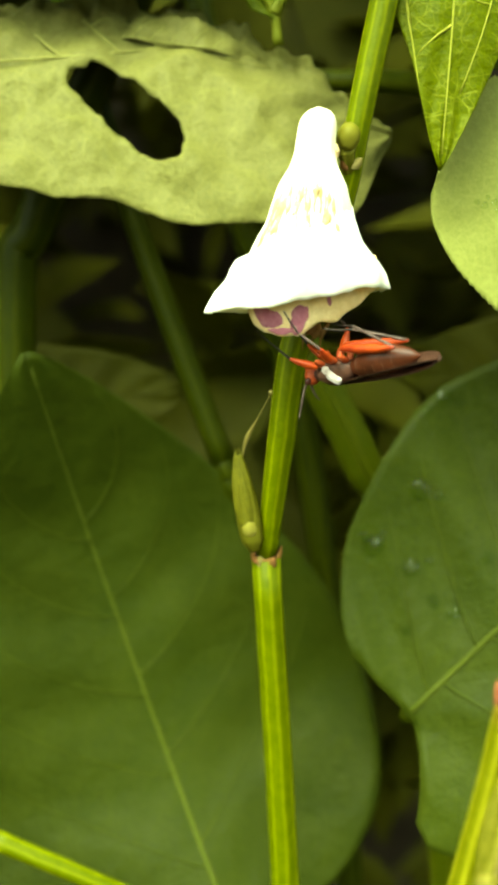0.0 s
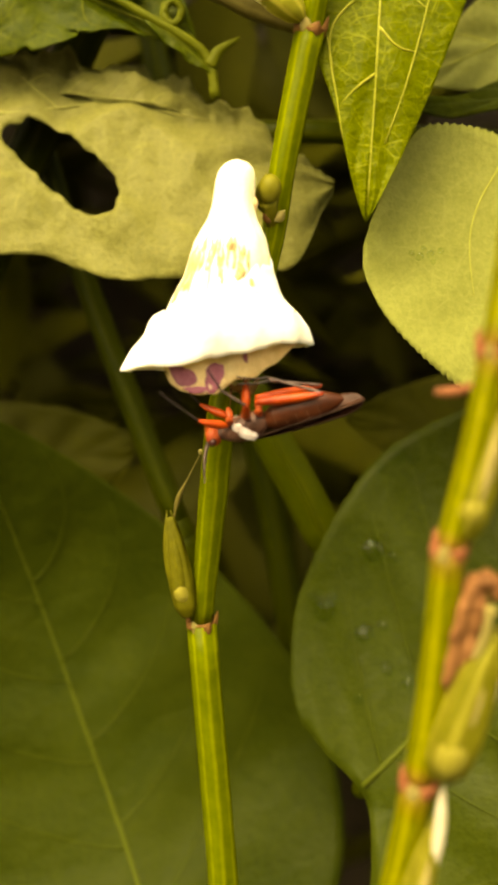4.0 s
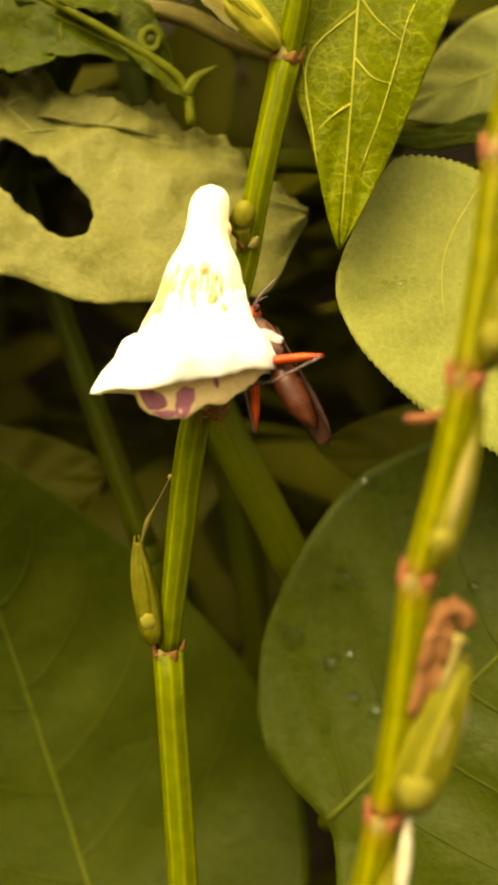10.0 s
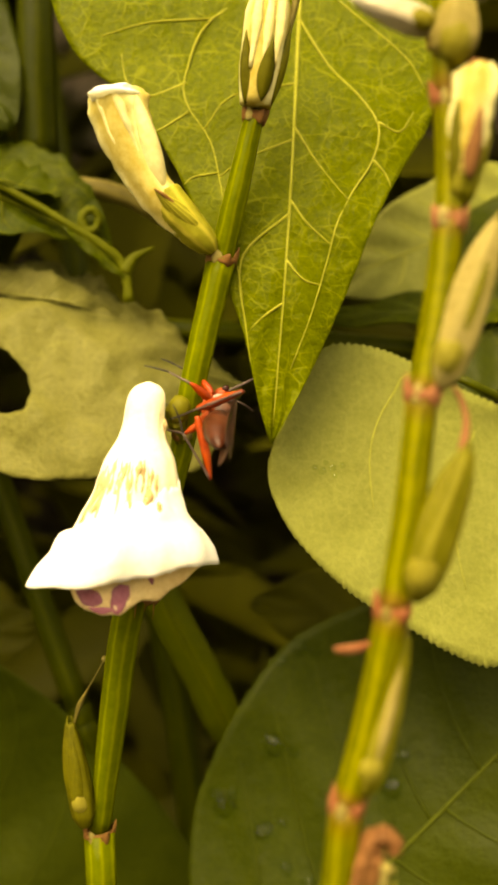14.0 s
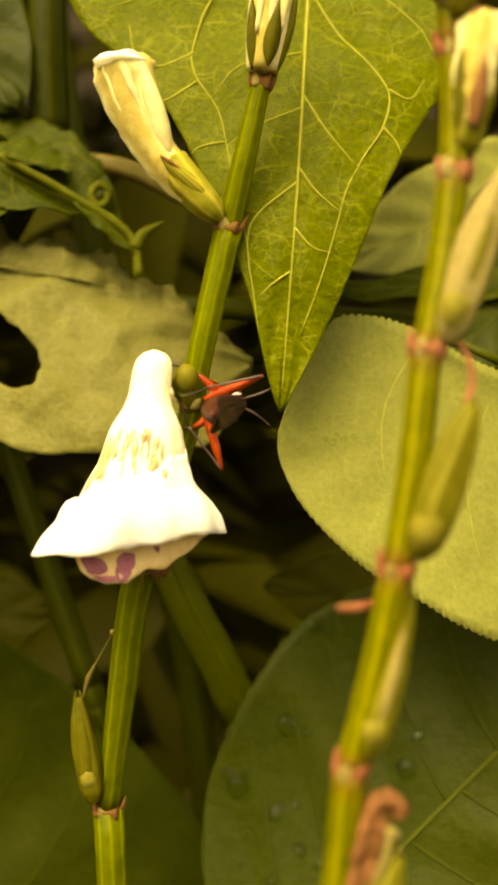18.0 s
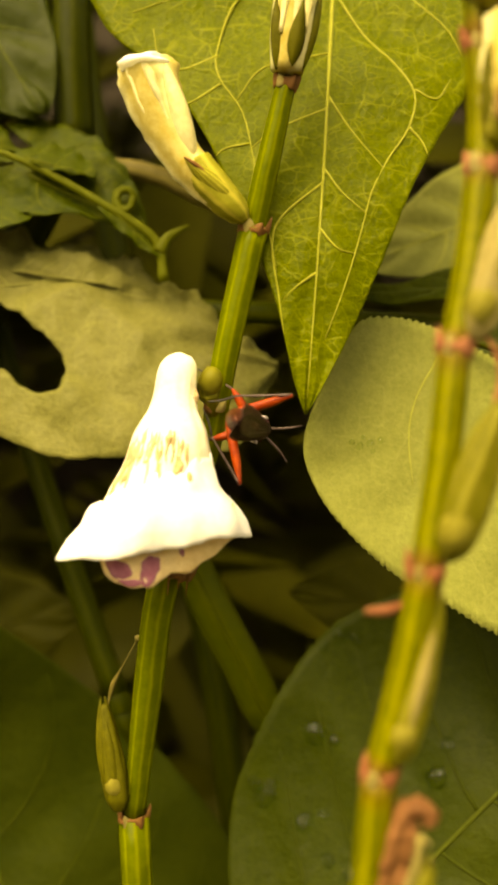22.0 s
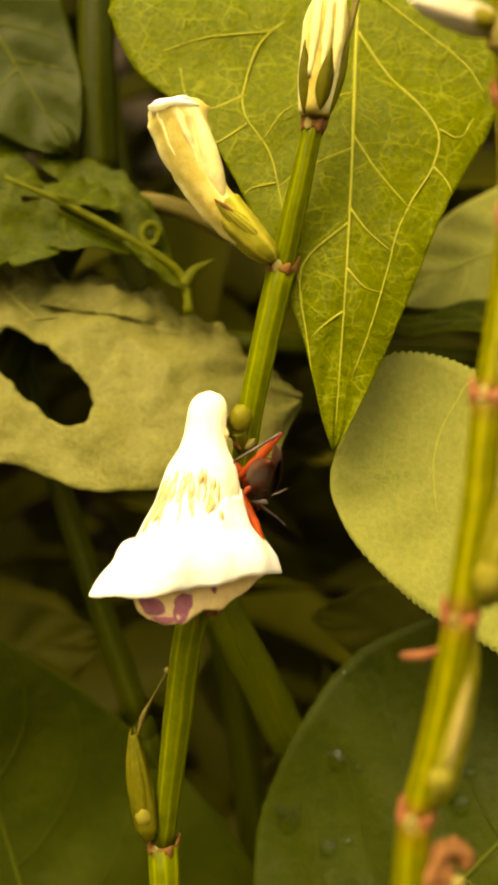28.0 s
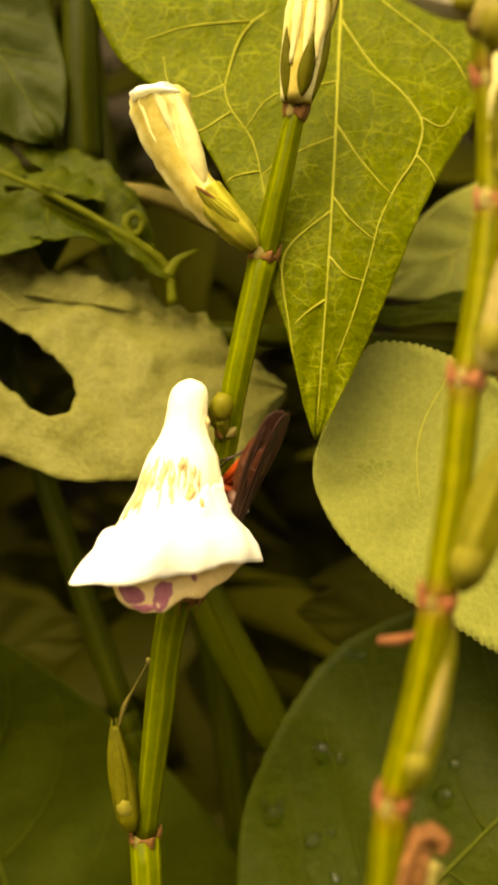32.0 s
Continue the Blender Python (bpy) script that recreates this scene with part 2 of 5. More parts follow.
SOIL = body_material("soil", (0.012, 0.009, 0.005), (0.035, 0.026, 0.014), 0.9, 60.0, relief=0.6)


def water_material():
    """Clear water: what lies under it shows through, and it shines at grazing angles."""
    n = Nodes("water")
    clear, shine, rim = n.add("BsdfTransparent", Color=(0.86, 0.90, 0.80, 1)), n.add("BsdfGlossy", Roughness=0.05), n.add("LayerWeight", Blend=0.3)
    both = n.add("MixShader")
    n.wire(n.ramp(rim.outputs["Facing"], [(0.0, (0.010, 0.010, 0.010)), (1.0, (0.07, 0.07, 0.07))]), both.inputs[0])
    n.wire(clear.outputs[0], both.inputs[1])
    n.wire(shine.outputs[0], both.inputs[2])
    n.wire(both.outputs[0], n.out.inputs["Surface"])
    return n.mat


WATER = water_material()

# ---- mesh helpers: all lengths in centimetres until they are linked ----
CM = 0.01


def empty(name, at, label, category, group="", kind=""):
    ob = new(name)
    ob.location = Vector(at) * CM
    ob.empty_display_size = 0.01
    return tagged(ob, label, category, group, kind)


def sheet(name, verts, faces, mat, parent=None, label="", uvs=None, smooth=True, base=(0, 0, 0)):
    """Links verts (cm, in the world) and faces as one mesh object under its thing."""
    o = Vector(base)
    mesh = bpy.data.meshes.new(name)
    mesh.from_pydata([tuple((Vector(v) - o) * CM) for v in verts], [], faces)
    if uvs is not None:
        layer = mesh.uv_layers.new(name="UVMap")
        for loop in mesh.loops:
            layer.data[loop.index].uv = uvs[loop.vertex_index]
    if smooth:
        mesh.polygons.foreach_set("use_smooth", [True] * len(mesh.polygons))
    mesh.materials.append(mat)
    mesh.update()
    ob = new(name, mesh)
    ob.location = o * CM
    if parent is not None:
        ob.parent = parent
        top = parent
        away = Vector()
        while top is not None:
            away += top.location
            top = top.parent
        ob.location = o * CM - away
    return tagged(ob, label)


def smooth_line(points, n):
    """Catmull-Rom through the points, n steps a span."""
    p = [Vector(q) for q in points]
    p = [2 * p[0] - p[1]] + p + [2 * p[-1] - p[-2]]
    out = []
    for i in range(1, len(p) - 2):
        a, b, c, d = p[i - 1 : i + 3]
        for k in range(n):
            t = k / n
            out.append(0.5 * (2 * b + (c - a) * t + (2 * a - 5 * b + 4 * c - d) * t * t + (3 * b - a - 3 * c + d) * t**3))
    return out + [p[-2]]


def rings(points, radii, sides=12, ribs=0.0, nribs=4, flat=1.0, steps=5, wob=0.0, seed=0, lump=0.0):
    """A tapering tube along the points: verts, faces, uvs."""
    line = smooth_line(points, steps)
    rad = np.interp(np.linspace(0, len(radii) - 1, len(line)), range(len(radii)), radii).tolist()
    rnd = random.Random(seed)
    verts, uvs, faces = [], [], []
    side = None
    for i, p in enumerate(line):
        ahead = (line[min(i + 1, len(line) - 1)] - line[max(i - 1, 0)]).normalized()
        if side is None:
            side = ahead.cross(Vector((0.13, 1, 0.21))).normalized()
        side = (side - ahead * side.dot(ahead)).normalized()
        other = ahead.cross(side)
        for k in range(sides):
            a = 2 * math.pi * k / sides
            r = rad[i] * (1 + ribs * math.cos(nribs * a) + wob * (rnd.random() - 0.5))
            way = math.cos(a) * side + flat * math.sin(a) * other
            if lump:
                r *= 1 + lump * (noise.noise((p + rad[i] * way) * 9.0 + Vector((seed, 0, 0))) + 0.6 * noise.noise((p + rad[i] * way) * 22.0))
            verts.append(p + r * way)
            uvs.append((k / sides, i / (len(line) - 1)))
    n = len(line)
    for i in range(n - 1):
        for k in range(sides):
            a, b = i * sides + k, i * sides + (k + 1) % sides
            faces.append((a, b, b + sides, a + sides))
    faces.append(tuple(reversed(range(sides))))
    faces.append(tuple(range((n - 1) * sides, n * sides)))
    return verts, faces, uvs


def tube(name, points, radii, mat, parent=None, label="", **how):
    v, f, u = rings(points, radii, **how)
    return sheet(name, v, f, mat, parent, label, u)


def ball(name, at, radii, mat, parent=None, label="", axis=(0, 0, 1), n=12, lump=0.05, seed=0):
    """A lumpy ellipsoid; radii across, across, along the axis."""
    z = Vector(axis).normalized()
    x = z.orthogonal().normalized()
    y = z.cross(x)
    verts, faces = [], []
    for i in range(n + 1):
        a = math.pi * i / n
        for k in range(n):
            b = 2 * math.pi * k / n
            d = Vector((math.sin(a) * math.cos(b), math.sin(a) * math.sin(b), math.cos(a)))
            q = 1 + lump * noise.noise(d * 2.0 + Vector((seed, 0, 0)))
            verts.append(Vector(at) + q * (d.x * radii[0] * x + d.y * radii[1] * y + d.z * radii[2] * z))
    for i in range(n):
        for k in range(n):
            faces.append((i * n + k, i * n + n + k, i * n + n + (k + 1) % n, i * n + (k + 1) % n))
    return sheet(name, verts, faces, mat, parent, label)


class Blade:
    """A leaf's surface. s runs from base to tip, v from -1 to 1 across."""

    def __init__(self, base, tip, face, left, right, peak=0.62, blunt=0.8, notch=0.0, cup=0.0, bend=0.0, sway=0.0,
                 ruffle=0.0, waves=3.0, teeth=0.0, nteeth=40, quilt=0.0, nveins=6, seed=1, thick=0.02, shape=None, crumple=0.0, frill=0.0):
        self.base, tip = Vector(base), Vector(tip)
        self.y = (tip - self.base).normalized()
        self.long = (tip - self.base).length
        f = Vector(face)
        self.z = (f - self.y * f.dot(self.y)).normalized()
        self.x = self.y.cross(self.z)
        self.left, self.right, self.peak, self.blunt = left, right, peak, blunt
        self.notch = notch if isinstance(notch, tuple) else (notch, notch)
        self.shape, self.crumple, self.frill = shape, crumple, frill
        self.cup, self.bend, self.sway, self.ruffle, self.waves = cup, bend, sway, ruffle, waves
        self.teeth, self.nteeth, self.quilt, self.nveins, self.seed, self.thick = teeth, nteeth, quilt, nveins, seed, thick

    def width(self, s, v=0.0):
        if self.shape is not None:
            knots = self.shape[v > 0]
            k = max(0, min(len(knots) - 2, sum(1 for q in knots if q[0] <= s) - 1))
            slopes = []
            for i in (k, k + 1):
                a, b = knots[max(0, i - 1)], knots[min(len(knots) - 1, i + 1)]
                slopes.append((b[1] - a[1]) / (b[0] - a[0]))
            (s0, w0), (s1, w1) = knots[k], knots[k + 1]
            t, d = (s - s0) / (s1 - s0), s1 - s0
            return max(0.0, (2 * t**3 - 3 * t**2 + 1) * w0 + (t**3 - 2 * t**2 + t) * d * slopes[0] + (3 * t**2 - 2 * t**3) * w1 + (t**3 - t**2) * d * slopes[1])
        return max(0.0, math.sin(math.pi * min(1, max(0, s)) ** self.peak)) ** self.blunt

    def point(self, s, v, lift=0.0):
        w = self.width(s, v) * (self.right if v > 0 else self.left)
        bite = math.sin(self.nteeth * s * 6.28 + 1.7 * math.sin(9 * s)) + 0.5 * math.sin(2.3 * self.nteeth * s * 6.28)
        edge = 1 + self.teeth * abs(v) ** 6 * bite * (0.7 + 0.9 * noise.noise(Vector((31 * s, 3 * self.seed, v))))
        x = v * w * edge + self.sway * self.long * math.sin(math.pi * s)
        y = self.long * (s - self.notch[v > 0] * abs(v) ** 1.6 * (1 - s) ** 2.2 * min(1.0, 2.0 * self.width(s, v)))
        q = Vector((x * 0.35, y * 0.35, self.seed * 7.3))
        z = self.cup * w * v * v + self.bend * self.long * 4 * s * (1 - s)
        z += self.ruffle * abs(v) ** 2 * math.sin(self.waves * 6.28 * s + (1.3 if v > 0 else 0.2) + self.seed)
        z += 0.12 * noise.noise(q) * (self.left + self.right) * 0.5
        z += self.quilt * math.cos((s - 0.16 * abs(v)) * self.nveins * 6.28) * min(1, abs(v) * 4) * (1 - abs(v) ** 4) * -1
        if self.crumple:
            z += self.crumple * (noise.noise(q * 5.0) + 0.6 * noise.noise(q * 11.0)) + self.crumple * 0.8 * abs(noise.noise(q * 7.0 + Vector((3, 0, 0))))
        if self.frill:
            f = self.frill * max(0.0, -v - 0.62) / 0.38
            z += f * (noise.noise(q * 9.0) + 0.8 * noise.noise(q * 19.0))
            x -= 0.35 * f * noise.noise(q * 13.0 + Vector((0, 0, 5))) - 0.14 * f * math.sin(31 * s + 3 * math.sin(13 * s))
        return self.base + x * self.x + y * self.y + (z + lift) * self.z

    def build(self, name, mat, parent, label="", ns=44, nv=28, hole=None):
        """The blade with its thickness. hole(x, y) is below 0 inside an eaten hole, in cm along x and y of the blade."""
        grid = {(i, k): self.point(0.004 + 0.992 * i / ns, -1 + 2 * k / nv) for i in range(ns + 1) for k in range(nv + 1)}

        def flat(p):
            d = p - self.base
            return d.dot(self.x), d.dot(self.y)

        quads = {(i, k) for i in range(ns) for k in range(nv) if hole is None or hole(*flat((grid[i, k] + grid[i + 1, k + 1]) / 2)) > 0}
        if hole is not None:
            for i, k in list(grid):
                round_it = [(a, b) in quads for a in (i - 1, i) for b in (k - 1, k) if 0 <= a < ns and 0 <= b < nv]
                if any(round_it) and not all(round_it):
                    for _ in range(3):
                        x, y = flat(grid[i, k])
                        h, e = hole(x, y), 0.01
                        g = Vector(((hole(x + e, y) - h) / e, (hole(x, y + e) - h) / e))
                        g = -h * g / max(g.length_squared, 1e-4)
                        grid[i, k] = grid[i, k] + g.x * self.x + g.y * self.y
        verts, faces, uvs, index = [], [], [], {}
        for layer in (0, 1):
            for (i, k), p in grid.items():
                index[layer, i, k] = len(verts)
                verts.append(p - self.thick * layer * self.z)
                uvs.append((k / nv, i / ns))
        for i, k in sorted(quads):
            c = [(i, k), (i, k + 1), (i + 1, k + 1), (i + 1, k)]
            faces.append([index[0, *q] for q in c])
            faces.append([index[1, *q] for q in reversed(c)])
            for (a, b), near in (((c[0], c[1]), (i - 1, k)), ((c[1], c[2]), (i, k + 1)), ((c[2], c[3]), (i + 1, k)), ((c[3], c[0]), (i, k - 1))):
                if near not in quads:
                    faces.append([index[0, *b], index[0, *a], index[1, *a], index[1, *b]])
        return sheet(name, verts, faces, mat, parent, label, uvs)

    def near(self, x, z):
        """The point of the blade that lies before (x, z) as seen along y, and its normal."""
        best = None
        for i in range(60):
            for k in range(41):
                sv = (0.02 + 0.96 * i / 59, -0.98 + 1.96 * k / 40)
                p = self.point(*sv)
                gap = (p.x - x) ** 2 + (p.z - z) ** 2
                if best is None or gap < best[0]:
                    best = (gap, sv, p)
        s, v = best[1]
        ds, dv = 0.016, 0.05
        for _ in range(12):
            for a, b in ((ds, 0), (-ds, 0), (0, dv), (0, -dv)):
                t, u = min(0.99, max(0.01, s + a)), min(0.99, max(-0.99, v + b))
                p = self.point(t, u)
                gap = (p.x - x) ** 2 + (p.z - z) ** 2
                if gap < best[0]:
                    best = (gap, (t, u), p)
            s, v = best[1]
            ds, dv = ds * 0.7, dv * 0.7
        a, b = self.point(s + 0.01, v) - best[2], self.point(s, v + (0.02 if v < 0 else -0.02)) - best[2]
        n = a.cross(b).normalized()
        return best[2], n if n.dot(self.z) > 0 else -n

    def veins(self, leaf, mat, thick, n=6, reach=0.86, rise=0.2, start=0.06, end=0.97, cut=None, faint=None):
        """A midrib and side veins that run on the blade; cut(x, y) below 0 leaves a stretch out; faint: stuff of side veins that hardly show."""
        line = [self.point(start * 0.2 + (end - start * 0.2) * i / 14, 0, 0.2 * thick) for i in range(15)]
        runs = [[]]
        for p in line:
            d = p - self.base
            if cut is not None and cut(d.dot(self.x), d.dot(self.y)) < 0.03:
                runs.append([])
            else:
                runs[-1].append(p)
        for run in runs:
            if len(run) > 2:
                tube("midrib", run, [thick * 1.1, thick * 0.75, thick * 0.25], mat, leaf, sides=8, steps=2, flat=0.7)
        for side in (-1, 1):
            for k in range(n):
                s0 = start + (0.80 - start) * (k + (0.25 if side > 0 else 0)) / n
                pts = []
                for j in range(9):
                    v = reach * j / 8
                    s = s0 + rise * (v**1.3) * (1 - 0.55 * s0)
                    if s > 0.97:
                        break
                    p = self.point(s, side * v, 0.1 * thick)
                    if cut is not None:
                        d = p - self.base
                        if cut(d.dot(self.x), d.dot(self.y)) < 0.03:
                            break
                    pts.append(p)
                if len(pts) > 3:
                    tube("side_vein", pts, [thick * 0.62, thick * 0.42, thick * 0.16], faint or mat, leaf, sides=6, steps=2, flat=0.7)


def sepal(name, base, tip, width, face, mat, parent, label="", curl=0.25, ns=10, nv=6, blunt=0.9, thick=0.014):
    """A small boat-shaped scale or sepal."""
    b = Blade(base, tip, face, width / 2, width / 2, peak=0.75, blunt=blunt, cup=-0.9, bend=curl * 0.3, thick=thick, seed=len(bpy.data.objects) % 17)
    return b.build(name, mat, parent, label, ns, nv)


def calyx(name, base, tip, width, parent, mats, label="", pod=True, spread=0.12, twist=0.4, pod_size=1.08, pod_at=0.17):
    """A fruiting calyx: a spindle of overlapping sepals with free tips, swollen by the ovary, as a part with its own pieces."""
    base, tip = Vector(base), Vector(tip)
    up = (tip - base).normalized()
    x = up.cross(Vector((0, 1, 0))).normalized()
    y = up.cross(x)
    long, r = (tip - base).length, width / 2
    core = tube(name, [base, base + 0.1 * long * up, base + 0.28 * long * up, base + 0.5 * long * up, base + 0.75 * long * up, base + 0.93 * long * up],
                [r * 0.4, r * 0.85, r * 0.98, r * 0.88, r * 0.66, r * 0.3], mats[0], parent, label, sides=25, ribs=0.09, nribs=5, steps=4)
    for k in range(5):
        a = 2 * math.pi * k / 5 + twist
        out = math.cos(a) * x + math.sin(a) * y
        end = base + long * (1.0 - 0.09 * (k % 3)) * up + out * width * spread
        sepal("sepal", base + out * r * 0.55 + 0.06 * long * up, end, width * 0.5, out, mats[k % len(mats)], core, curl=0.3)
    if pod:
        mid = base + up * long * pod_at - Vector((0, 1, 0)) * r * 0.38
        ball("ovary", mid, (r * 0.74 * pod_size, r * 0.6 * pod_size, r * 0.86 * pod_size), OVARY, core, "yellow rounded ovary", axis=up, seed=int(long * 10))
    return core


def joint(at, along, r, parent, seed=0, mat=None):
    """A stem node: a low uneven collar hugged by small pale-edged scales."""
    at, up = Vector(at), Vector(along).normalized()
    mat = mat or JOINT
    core = tube("node", [at - 0.05 * up, at - 0.02 * up, at + 0.015 * up, at + 0.035 * up], [r * 0.93, r * 1.04, r * 1.02, r * 0.9], mat, parent, "brownish stem node", sides=20, lump=0.3, seed=seed)
    rnd = random.Random(seed)
    side = up.cross(Vector((0, 1, 0))).normalized()
    for k in range(6):
        a = 1.047 * k + 0.3 * rnd.random() - 0.15
        out = (Matrix.Rotation(a, 3, up) @ side).normalized()
        tall = (0.13, 0.05)[k % 3 > 0] + 0.05 * rnd.random()
        sepal("bract", at + out * r * 0.98 - (0.06 + 0.03 * rnd.random()) * up, at + out * r * (1.08 + 0.16 * rnd.random()) + tall * up, r * (0.8 + 0.4 * rnd.random()), out, (mat, SEPAL_DRY, mat)[k % 3], core, thick=0.006)
    return core

# ---- ground: one sheet, flat underfoot, rising behind the weeds into an added, unseen bank ----
GROUND = -20.0


def ground_height(x, y):
    """Height of the soil, cm."""
    # The bank is added to stop sky light coming through the thicket.
    rise = 0.5 + 0.5 * math.tanh((y - 42) / 12.0)
    far = math.exp(-max(0, y - 70) / 400.0)
    return GROUND + rise * far * 95 + 1.2 * noise.noise(Vector((x * 0.05, y * 0.05, 3))) * math.exp(-(x * x + y * y) / 4e4)


def build_ground():
    def steps(n, near, far):
        out = []
        for i in range(-n, n + 1):
            t = abs(i) / n
            out.append(math.copysign(near * t + far * t**9, i))
        return out

    xs, ys = steps(46, 170, 300000), steps(46, 170, 300000)
    verts = [(x, y, ground_height(x, y)) for y in ys for x in xs]
    n = len(xs)
    faces = [(j * n + i, j * n + i + 1, j * n + n + i + 1, j * n + n + i) for j in range(n - 1) for i in range(n - 1)]
    tagged(sheet("ground", verts, faces, SOIL), "dark soil rising into an added bank that hides the sky", "ground", kind="structure")


build_ground()


# ---- the flowering stalk ----
def build_flower(plant):
    """White bell-shaped corolla hanging mouth down, with its frilled lip and purple-marked throat."""
    top, low = Vector((0.36, -0.05, 0.66)), Vector((0.205, -0.16, -1.0))
    heights = [0.0, 0.008, 0.025, 0.055, 0.1, 0.24, 0.32, 0.44, 0.55, 0.64, 0.71, 0.78, 0.86, 0.93, 1.0]
    radii = [0.02, 0.09, 0.14, 0.172, 0.187, 0.2, 0.235, 0.355, 0.42, 0.455, 0.51, 0.59, 0.75, 0.86, 0.92]
    drops = [-0.02, -0.015, 0, 0, 0, 0, 0, 0, 0, 0, 0.01, 0.02, 0.06, 0.11, 0.17]

    def wall(h, a, inset=0.0):
        """A point of the corolla at height h (0 top, 1 lip) and angle a (0: +x, pi/2: +y, away from the lens)."""
        r = float(np.interp(h, heights, radii)) - inset
        flare = max(0.0, (h - 0.72) / 0.28)
        c, s = math.cos(a), math.sin(a)
        lobe = 0.5 + 0.5 * math.cos(5 * a - 1.1)
        r *= 1 + 0.05 * flare * (lobe - 0.5) + 0.012 * math.cos(9 * a + 4 * h) * min(1, h * 2) + 0.008 * flare * math.sin(11 * a + 1)
        r *= 1 - flare * (0.40 if s < 0 else 0.42) * abs(s) ** 1.2
        r *= 1 - 0.07 * max(0.0, c) * min(1.0, 2 * h)
        r *= 1 - 0.13 * max(0.0, -c) ** 3 * math.exp(-(((h - 0.84) / 0.09) ** 2))
        r *= 1 - 0.11 * max(0.0, -c) ** 2 * math.exp(-(((h - 0.6) / 0.19) ** 2))
        p = top.lerp(low, h) + Vector((r * c, r * s, 0))
        p.z -= float(np.interp(h, heights, drops)) * (1.1 + 0.12 * lobe)
        p.z -= flare * (0.05 * -c if c < 0 else -0.16 * c)
        p.z -= flare * flare * (0.02 * s if s > 0 else 0.03 * s)
        p.x += 0.10 * max(0, h - 0.3) * (0.4 - h)
        p.z += 0.008 * flare * math.sin(7 * a + 0.6)
        q = Vector((2.6 * c, 2.6 * s, 2.2 * h))
        p += Vector((c, s, 0)) * (0.02 * flare + 0.008) * noise.noise(q * 1.6)
        p.z += 0.018 * flare**3 * (noise.noise(q * 2.0 + Vector((5, 0, 0))) + 0.35 * noise.noise(q * 5.0))
        return p

    na, nh = 96, 44
    verts, faces, uvs = [], [], []
    for inset in (0.0, 0.022):
        for i in range(nh + 1):
            h = (i / nh) ** 1.15
            for k in range(na):
                verts.append(wall(h, 2 * math.pi * k / na, inset))
                uvs.append((k / na, h))
    m = (nh + 1) * na
    for i in range(nh):
        for k in range(na):
            a, b = i * na + k, i * na + (k + 1) % na
            faces.append((a, a + na, b + na, b))
            faces.append((m + a, m + b, m + b + na, m + a + na))
    for k in range(na):
        a, b = nh * na + k, nh * na + (k + 1) % na
        faces.append((a, m + a, m + b, b))
    faces.append(tuple(range(na)))
    flower = sheet("flower", verts, faces, PETAL_TUBE, plant, "white bell-shaped corolla hanging mouth down", uvs)

    # The white limb, turned out over the lower tube, with its ragged upper edge.
    lv, lf = [], []
    nu, nw = 72, 16
    for inset in (-0.03, -0.012):
        for i in range(nu + 1):
            a = -math.pi - 0.25 + (math.pi + 0.5) * i / nu
            h0 = 0.82 - 0.10 * min(2.4, max(0.0, a + 2.9)) + 0.016 * math.sin(9 * a) + 0.012 * math.sin(17 * a + 2) + 0.008 * math.sin(31 * a)
            for k in range(nw + 1):
                t = k / nw
                lv.append(wall(h0 + (1.008 - h0) * t, a, inset * (0.3 + 0.7 * min(1, 4 * t)) - 0.11 * max(0.0, -math.cos(a)) ** 4 * math.exp(-((t / 0.25) ** 2)) * min(1, 0.4 + 8 * t) + 0.012 * math.sin(6 * a + 3 * t) * t))
    m = (nu + 1) * (nw + 1)
    at = lambda i, k: i * (nw + 1) + k
    for i in range(nu):
        for k in range(nw):
            q = (at(i, k), at(i, k + 1), at(i + 1, k + 1), at(i + 1, k))
            lf += [q, tuple(m + j for j in reversed(q))]
        lf += [(at(i, 0), at(i + 1, 0), m + at(i + 1, 0), m + at(i, 0)), (at(i, nw), m + at(i, nw), m + at(i + 1, nw), at(i + 1, nw))]
    for k in range(nw):
        lf += [(at(0, k), m + at(0, k), m + at(0, k + 1), at(0, k + 1)), (at(nu, k), at(nu, k + 1), m + at(nu, k + 1), m + at(nu, k))]
    sheet("petal", lv, lf, PETAL, flower, "broad white frilled lip")
    # The lower lobe that hangs behind the lip, cream with mauve marks.
    edge_x = [-0.34, -0.29, -0.18, -0.02, 0.13, 0.22, 0.32, 0.5, 0.62, 0.75, 0.88]
    edge_z = [-1.25, -1.36, -1.465, -1.48, -1.50, -1.42, -1.37, -1.345, -1.26, -1.16, -1.06]

    def lobe(u, w, lift=0.0):
        """The lobe's surface: u across, w from its root (0) to its free edge (1)."""
        x = -0.34 + 1.22 * u
        z1 = float(np.interp(x, edge_x, edge_z)) - 0.012 * math.sin(31 * u)
        z0 = -0.95 + 0.22 * u
        swell = 0.10 * math.sin(math.pi * min(1, u * 2.1)) * math.sin(math.pi * w * 0.85) if u < 0.476 else 0.03 * math.sin(math.pi * w)
        y = -0.30 - 0.16 * math.sin(math.pi * u) - swell - 0.10 * w * (1 - w) + 0.02 * noise.noise(Vector((9 * u, 4 * w, 2))) - lift
        return Vector((x, y, z0 + (z1 - z0) * w))

    nu, nw = 48, 14
    tv, tf = [], []
    for lift in (0.0, -0.02):
        tv += [lobe(i / nu, k / nw, lift) for i in range(nu + 1) for k in range(nw + 1)]
    m = (nu + 1) * (nw + 1)
    for i in range(nu):
        for k in range(nw):
            q = (i * (nw + 1) + k, i * (nw + 1) + k + 1, (i + 1) * (nw + 1) + k + 1, (i + 1) * (nw + 1) + k)
